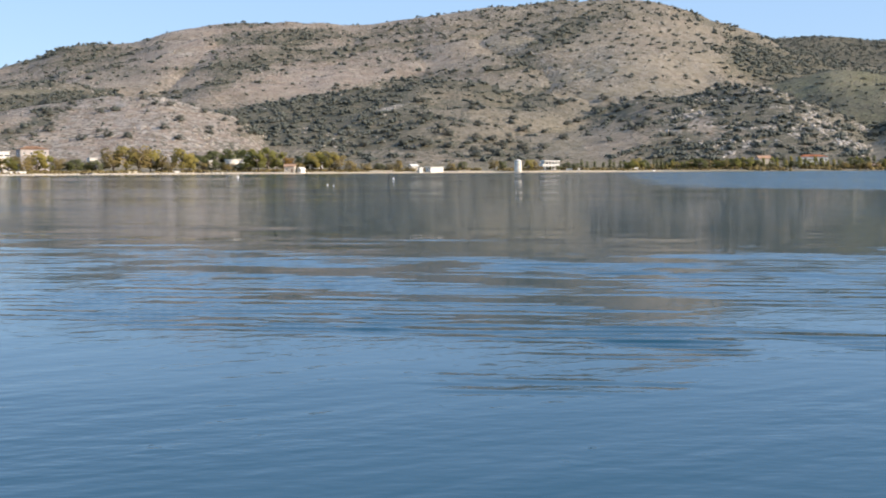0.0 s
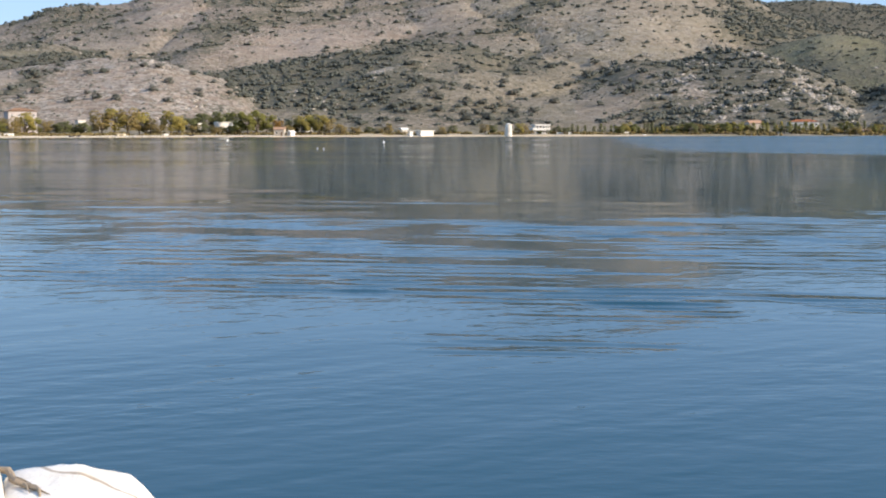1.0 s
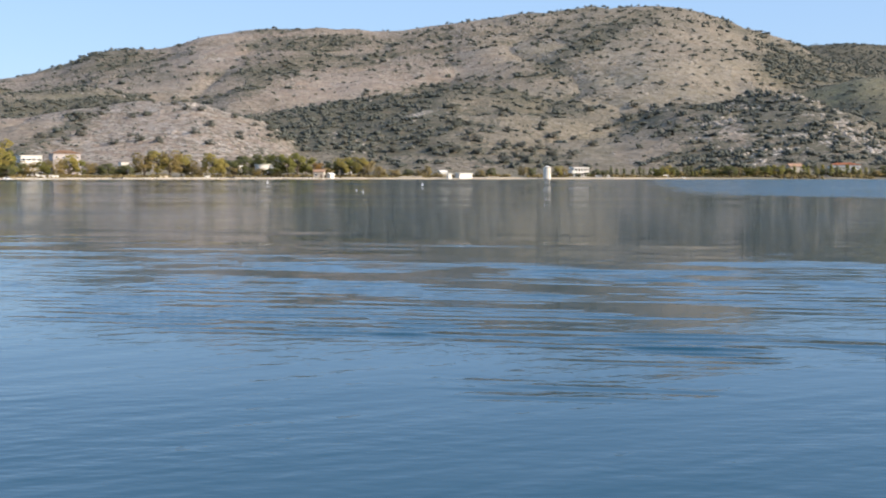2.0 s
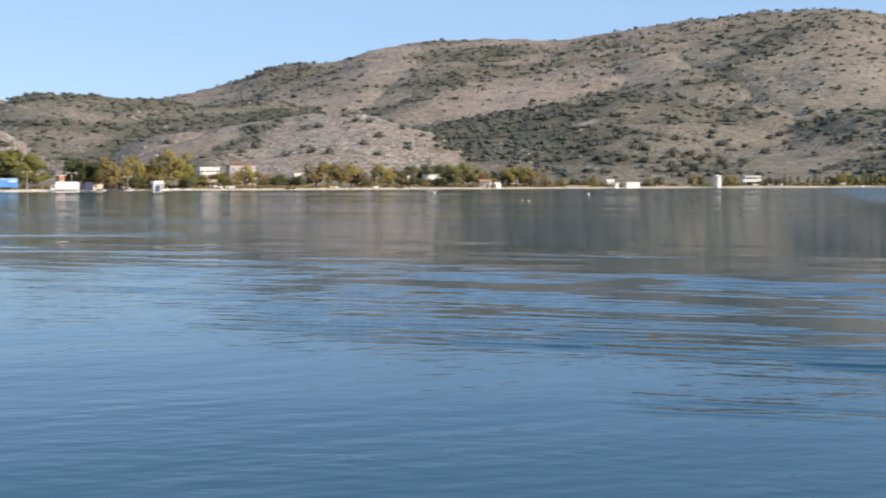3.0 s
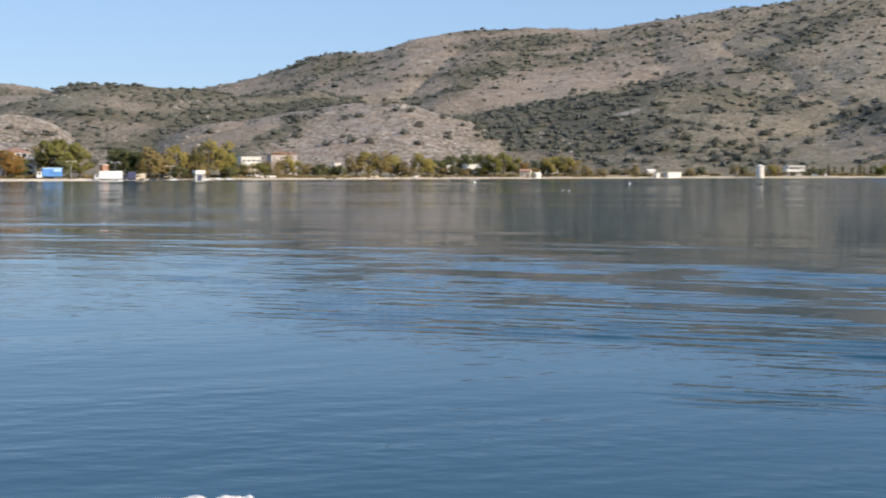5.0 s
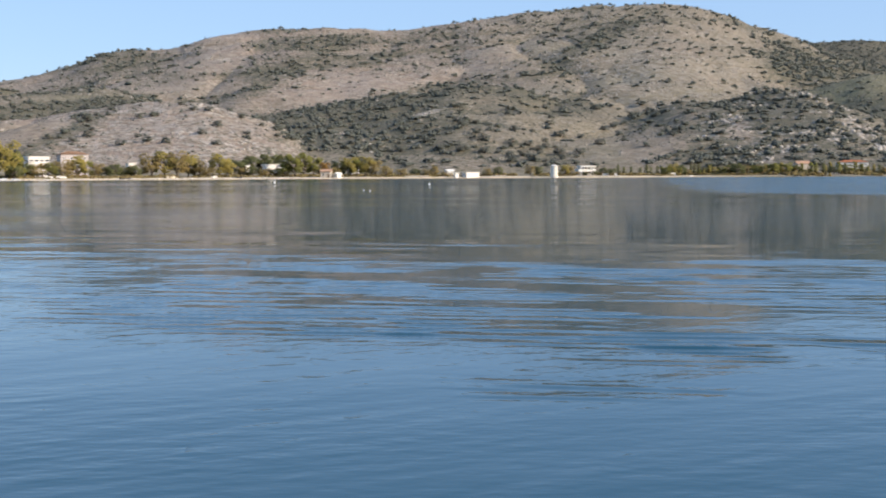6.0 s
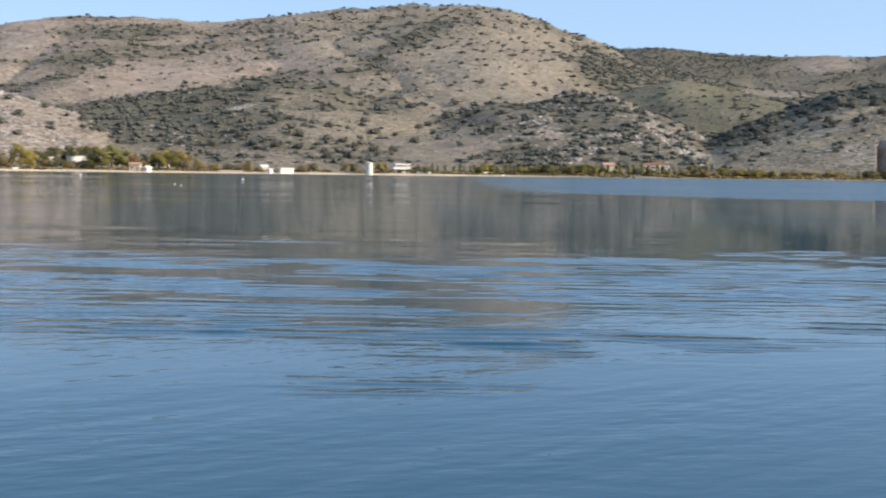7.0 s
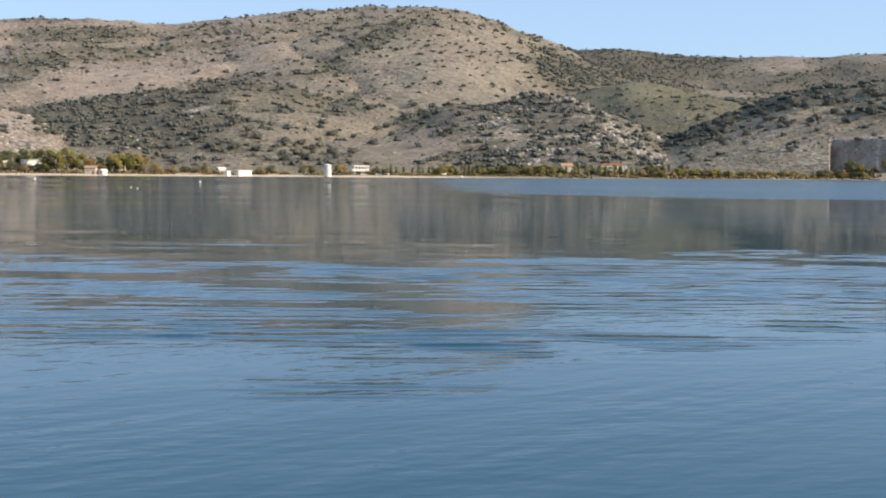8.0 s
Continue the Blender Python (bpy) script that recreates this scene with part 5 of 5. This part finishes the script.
def car(label, az, r, mat, turn=0.0):
    ob = thing("car", place(az, r, turn), label, "car", "vehicles parked by the shore")
    body = bmesh.new()
    prism(body, [(-2.1, 0.3), (2.1, 0.3), (2.1, 0.8), (1.9, 0.92), (-1.1, 0.98), (-2.05, 0.82)], -0.85, 0.85)
    part("body", body, mat, ob)
    cabin = part("cabin", prism(bmesh.new(), [(-1.1, 0.983), (1.9, 0.925), (1.5, 1.45), (-0.3, 1.47)], -0.74, 0.74), mat, ob)
    for y in (-0.752, 0.742):
        part("side_window", prism(bmesh.new(), [(-0.85, 1.02), (1.55, 1.0), (1.3, 1.38), (-0.25, 1.39)], y, y + 0.01), M_GLASS, cabin)
    wheels(ob, [(x, y) for x in (-1.3, 1.3) for y in (-0.78, 0.78)], 0.33, 0.2)
    for y in (-0.6, 0.6):
        part("headlight", boxed(-2.13, -2.08, y - 0.15, y + 0.15, 0.6, 0.74), M_LAMPGLASS, ob)
    return ob


for az, r, mat, turn, label in ((-37.35, 606, M_DARKCAR, 5, "dark car parked before the villa"), (-36.5, 612, M_WHITECAR, 12, "white car parked before the villa"), (-28.75, 626, M_DARKCAR, 4, "dark car parked under brown trees"), (-28.35, 628, M_DARKCAR, 8, "dark car parked under brown trees"), (-27.8, 630, M_WHITECAR, 170, "white car parked under the shore trees"),
                                (-26.25, 640, M_WHITECAR, 10, "white car parked under yellowing trees"), (-25.75, 642, M_WHITECAR, 0, "white car parked under yellowing trees"), (-25.2, 645, M_WHITECAR, 175, "white car parked beside the white house"), (-24.75, 648, M_BEIGE, 10, "beige car parked beside the white house")):
    car(label, az, r, mat, turn)


def kiosk(az, r):
    ob = thing("kiosk", place(az, r, 25) @ Matrix.Diagonal((0.85, 0.85, 1.15, 1)), "white beach kiosk with blue shutters and pillars", "kiosk")
    part("body", boxed(-2.2, 2.2, -1.6, 1.6, -0.2, 3.4, bevel=0.03), M_WHITE, ob)
    part("canopy", boxed(-3.2, 3.2, -2.8, 2.0, 3.404, 4.9, bevel=0.05), M_WHITE, ob)
    part("shutter", boxed(-1.9, 1.6, -1.68, -1.604, 0.4, 2.9), M_NAVY, ob, "dark blue shutter")
    part("shutter", boxed(2.204, 2.28, -1.3, 1.3, 0.4, 2.9), M_NAVY, ob, "dark blue shutter")
    for x in (-3.0, 3.0):
        part("pillar", boxed(x - 0.15, x + 0.15, -2.7, -2.4, -0.3, 3.40), M_WHITE, ob)


kiosk(-26.65, 628)


def street_lamp(az, r, top):
    ob = thing("street_lamp", place(az, r, 0), "tall steel street lamp with two heads on the promenade", "street lamp", "street lamps")
    H = EYE + r * math.tan(radians(top)) - ob.matrix_basis.translation.z
    bm = bmesh.new()
    tube(bm, [(0, 0, -0.3), (0, 0, H)], [0.17, 0.10], 10)
    part("pole", bm, M_STEEL, ob)
    for s in (-1, 1):
        bm = bmesh.new()
        tube(bm, [(0.09 * s, 0, H - 0.1), (s * 1.0, 0, H + 0.15), (s * 1.5, 0, H + 0.17)], [0.06, 0.05, 0.05], 8)
        part("arm", bm, M_STEEL, ob)
        head = part("lamp_head", boxed(min(s * 1.2, s * 2.3), max(s * 1.2, s * 2.3), -0.25, 0.25, H + 0.0, H + 0.28, bevel=0.06), M_FRAME, ob)
        part("lens", boxed(min(s * 1.5, s * 2.2), max(s * 1.5, s * 2.2), -0.18, 0.18, H - 0.04, H - 0.003), M_LAMPGLASS, head)


street_lamp(-36.42, 604, 0.55)
street_lamp(-32.41, 607, 0.68)
street_lamp(-30.46, 612, 0.64)
street_lamp(-27.95, 622, 0.46)


def rowing_boat(label, az, r, length, mat, turn, z=None):
    base = place(az, r, turn)
    if z is not None:
        base.translation.z = z
    ob = thing("rowing_boat", base, label, "boat", "boats on the shore")
    n, bm = 12, bmesh.new()
    rows = []
    for k in range(n + 1):
        u = k / n
        half = 0.75 * (math.sin(math.pi * min(1, 0.12 + u * 0.95)) ** 0.7) * (1 if u < 0.98 else 0.1)
        sheer = 0.55 + 0.35 * (2 * u - 0.9) ** 2
        x = (u - 0.5) * length
        rows.append([bm.verts.new(p) for p in ((x, -half, sheer), (x, -half * 0.8, 0.2), (x, 0, 0.02), (x, half * 0.8, 0.2), (x, half, sheer), (x, half * 0.9, sheer - 0.02), (x, half * 0.7, 0.27), (x, 0, 0.12), (x, -half * 0.7, 0.27), (x, -half * 0.9, sheer - 0.02))])
    for a, b in zip(rows, rows[1:]):
        for i in range(10):
            bm.faces.new((a[i], a[(i + 1) % 10], b[(i + 1) % 10], b[i]))
    bm.faces.new(rows[0])
    bm.faces.new(rows[-1][::-1])
    bmesh.ops.recalc_face_normals(bm, faces=bm.faces)
    part("hull", bm, mat, ob)
    for x in (-0.2 * length, 0.05 * length, 0.28 * length):
        part("thwart", boxed(x - 0.12, x + 0.12, -0.55, 0.55, 0.38, 0.42), M_WOOD, ob)


for az, back, length, mat, turn, label in ((-20.4, 2, 6.0, M_DARKCAR, 10, "dark wooden boat drawn up on the sand"), (-15.2, 3, 5.0, M_DARKCAR, 0, "dark wooden boat drawn up on the sand"), (6.5, 3, 4.0, M_WHITECAR, 70, "white boat drawn up on the far beach"), (11.3, 4, 6.0, M_WHITECAR, 15, "white boat drawn up on the far beach"),
                                           (21.0, 3, 7.5, M_WHITECAR, 5, "white boat drawn up under the hill"), (21.6, 3, 7.5, M_WHITECAR, -5, "white boat drawn up under the hill"), (23.2, 3, 7.0, M_STEEL, 8, "grey boat drawn up under the hill"), (25.7, 3, 8.0, M_STEEL, 8, "grey boat drawn up under the hill")):
    rowing_boat(label, az, shore_r(az) + back + 4, length, mat, turn)


def low_wall(label, az, r, length, h, mat, turn):
    ob = thing("garden_wall", place(az, r, turn), label, "wall")
    part("masonry", boxed(-length / 2, length / 2, -0.2, 0.2, -0.4, h, bevel=0.03), mat, ob)
    part("coping", boxed(-length / 2 - 0.05, length / 2 + 0.05, -0.27, 0.27, h + 0.003, h + 0.12), M_CONCRETE, ob)


for az, back, length, h, mat, turn, label in ((2.65, 30, 9, 1.0, M_WHITE, 10, "low white garden wall behind the beach"), (4.35, 34, 10, 1.1, M_WHITE, 12, "low white garden wall before the conifers"), (-16.3, 15, 4, 0.7, M_WHITE, 12, "short whitewashed wall behind the sand"), (-18.3, 15, 5, 0.7, M_CREAM, 20, "short cream wall behind the sand"), (-28.0, 20, 12, 0.8, M_CREAM, 8, "cream promenade wall under the trees"), (-23.6, 18, 14, 0.9, M_WHITE, 8, "white promenade wall before the house"), (-6.6, 12, 14, 0.8, M_STONEWALL, 4, "low dry stone wall behind the beach"), (-2.6, 12, 8, 0.6, M_STONEWALL, 8, "short dry stone wall behind the beach"), (5.6, 30, 5, 1.4, M_WHITE, 20, "short white wall among the conifers")):
    low_wall(label, az, shore_r(az) + back, length, h, mat, turn)


def quay(az, length):
    ob = thing("landing_stage", place(az, shore_r(az) + 4, 0), "pale concrete landing stage at the water's edge", "pier")
    ob.matrix_basis.translation.z = 0
    ob.matrix_basis = Matrix.Translation((ob.matrix_basis.translation.x, ob.matrix_basis.translation.y, 0)) @ pose(0, 0, 0, 0, 0, -az)
    part("deck", boxed(-length / 2, length / 2, -4, 4, -0.5, 0.75, bevel=0.05), M_CONCRETE, ob)
    for k in range(3):
        part("bollard", wheel_shape(bmesh.new(), -length / 2 + (k + 0.5) * length / 3, -3.6, 0.95, 0.15, 0.4, sides=10), M_STEEL, ob)


quay(-30.9, 17)


def build_riprap():
    """Pale stone blocks tipped along the edge of the promenade."""
    rng = np.random.default_rng(23)
    az = np.concatenate([rng.uniform(-38.5, -28.6, 900), rng.uniform(-28.6, -10, 350)])
    r = shore(az) + rng.uniform(1.0, 9.0, len(az))
    size = rng.uniform(0.25, 0.75, len(az))
    z = land(az, r)[0]
    v, f = clumps(np.stack([r * np.sin(np.radians(az)), r * np.cos(np.radians(az)), z + size * 0.15], -1), size, rng, 0.7, 0.3)
    tagged(new("riprap", mesh_of("riprap", v, f, M_PALESTONE)), "pale stone blocks tipped along the lake's edge", "rocks", kind="stuff")


M_PALESTONE = plain("pale_stone_blocks", (0.58, 0.53, 0.45), 0.9, var=0.3, scale=0.7, grain=0.3)
build_riprap()


def buoy(az, r, mat, label, s=1.0):
    """A mooring buoy that floats half sunk: float, collar, eye."""
    ob = thing("buoy", Matrix.Translation((r * math.sin(radians(az)), r * math.cos(radians(az)), 0.0)) @ Matrix.Scale(s, 4), label, "buoy", "mooring buoys")
    bm = bmesh.new()
    bmesh.ops.create_uvsphere(bm, u_segments=20, v_segments=12, radius=0.42, matrix=Matrix.Translation((0, 0, 0.16)))
    part("float", bm, mat, ob)
    bm = bmesh.new()
    bmesh.ops.create_cone(bm, cap_ends=True, segments=16, radius1=0.14, radius2=0.10, depth=0.5, matrix=Matrix.Translation((0, 0, 0.8)))
    part("collar", bm, mat, ob)
    bm = bmesh.new()
    tube(bm, [(0.1 * math.cos(a), 0, 1.12 + 0.1 * math.sin(a)) for a in (math.pi * 2 * i / 12 for i in range(13))], [0.025] * 13, 6)
    part("eye", bm, M_STEEL, ob)


buoy(-6.02, 263, M_BUOY, "white mooring buoy floating on the calm lake", 0.55)
buoy(-13.45, 340, M_BUOY, "small white mooring buoy floating off the beach", 0.7)
buoy(-9.2, 170, M_BUOY, "little white float lying on the calm lake", 0.22)
buoy(-8.9, 162, M_BUOY, "little white float lying on the calm lake", 0.22)

# ---- the boulders in front ----
def boulder_material():
    m, t, b = material("white_limestone", 0.85)
    co = t.nodes.new("ShaderNodeTexCoord").outputs["Object"]
    big = noise_node(t, co, 3.0, 6, 0.6)
    fine = noise_node(t, co, 38.0, 5, 0.65)
    c = ramp(t, big, [(0.3, (0.66, 0.58, 0.46)), (0.5, (0.80, 0.76, 0.69)), (0.7, (0.84, 0.82, 0.78))])
    c = mix(t, 0.25, c, ramp(t, fine, [(0.3, (0.55, 0.48, 0.38)), (0.6, (0.84, 0.82, 0.78))]))
    # thin brown seams
    w = node(t, "ShaderNodeTexWave", Scale=0.9, Distortion=7.0, Detail=3.0)
    w.bands_direction = "DIAGONAL"
    t.links.new(co, w.inputs["Vector"])
    c = mix(t, ramp(t, w.outputs["Fac"], [(0.0, (0.75,)), (0.02, (0.0,))]), c, (0.24, 0.17, 0.10))
    t.links.new(c, b.inputs["Base Color"])
    bump(t, b, math_node(t, "ADD", math_node(t, "MULTIPLY", big, 3.0), fine), 0.5, 0.012)
    return m


M_BOULDER = boulder_material()


def boulder(label, az, r, half, bottom, crest, turn, seed, flat=12.0):
    """A weathered block: a rounded box broken by noise and cleavage planes. crest: heights of its top from one end to the other."""
    bm = bmesh.new()
    bmesh.ops.create_icosphere(bm, subdivisions=5, radius=1.0)
    rng = random.Random(seed)
    planes = [(Vector((rng.uniform(-1, 1), rng.uniform(-1, 1), rng.uniform(-0.3, 0.1))).normalized(), rng.uniform(0.95, 1.05)) for _ in range(7)]
    at, up = [c[0] for c in crest], [c[1] for c in crest]
    for v in bm.verts:
        d = v.co.normalized()
        p = d * (abs(d.x) ** flat + abs(d.y) ** flat + abs(d.z) ** flat) ** (-1 / flat)
        for n, off in planes:
            over = p.dot(n) - off
            if over > 0:
                p -= n * over * 0.9
        wob = noise.fractal(Vector((p.x * 1.7 + seed, p.y * 1.7, p.z * 1.7)), 0.9, 2.1, 5)
        chips = noise.fractal(Vector((p.x * half[0] * 26 + seed, p.y * half[1] * 26, p.z * 3)), 0.7, 2.2, 4)
        top = float(np.interp(p.x + 0.02 * wob, at, up))
        z = bottom + (top - bottom) * (p.z + 1) / 2
        p *= 1 + 0.02 * wob
        v.co = (p.x * half[0] + 0.003 * chips, p.y * half[1] + 0.01 * chips, z + 0.0035 * chips)
    for f in bm.faces:
        f.smooth = True
    me = bpy.data.meshes.new("boulder")
    bm.to_mesh(me)
    bm.free()
    me.materials.append(M_BOULDER)
    ob = new("boulder", me)
    ob.matrix_basis = Matrix.Translation((r * math.sin(radians(az)), r * math.cos(radians(az)), 0)) @ pose(0, 0, 0, 0, 0, turn - az)
    return tagged(ob, label, "boulder", "boulders on the bank")


boulder("large flat-topped white limestone boulder on the bank", -20.45, 5.50, (0.370, 0.36), -0.35, [(-1.0, 0.596), (-0.8, 0.600), (-0.3, 0.604), (-0.02, 0.600), (0.06, 0.582), (0.36, 0.552), (0.60, 0.526), (0.68, 0.49), (0.84, 0.43), (1.0, 0.34)], 0, 3)
boulder("white limestone boulder wedged against a larger one", -25.22, 5.50, (0.116, 0.36), -0.35, [(-1.0, 0.64), (-0.85, 0.650), (-0.4, 0.664), (0.0, 0.657), (0.4, 0.650), (0.72, 0.660), (0.9, 0.64), (1.0, 0.62)], 0, 8)
boulder("cream limestone boulder with a low rounded shoulder", -28.45, 5.50, (0.218, 0.36), -0.35, [(-1.0, 0.61), (-0.9, 0.648), (-0.6, 0.663), (0.0, 0.664), (0.4, 0.657), (0.55, 0.667), (0.9, 0.669), (1.0, 0.66)], 0, 14)


def driftwood():
    """A dry stick with side twigs that lies on the flat boulder."""
    r, az = 5.50, -23.3
    ob = thing("driftwood_stick", Matrix.Translation((r * math.sin(radians(az)), r * math.cos(radians(az)), 0.607)) @ pose(0, 0, 0, 0, 3, -42), "grey-brown driftwood stick lying on the white boulder", "stick")
    bm = bmesh.new()
    pts = [(-0.22 + 0.44 * k / 8, 0.02 * math.sin(k * 1.3), 0.012 + 0.006 * math.sin(k * 2.1)) for k in range(9)]
    tube(bm, pts, [0.014, 0.018, 0.017, 0.016, 0.015, 0.013, 0.011, 0.009, 0.004], 9)
    part("stem", bm, M_DRIFT, ob)
    for x, a in ((-0.08, 0.6), (0.03, -0.7), (0.1, 0.5)):
        bm = bmesh.new()
        tube(bm, [(x, 0, 0.014), (x + 0.06, 0.02 * a, 0.016), (x + 0.13, 0.045 * a, 0.012)], [0.008, 0.006, 0.002], 7)
        part("twig", bm, M_DRIFT, ob)


M_DRIFT = plain("driftwood", (0.33, 0.26, 0.18), 0.85, var=0.4, scale=12, grain=0.4)
driftwood()
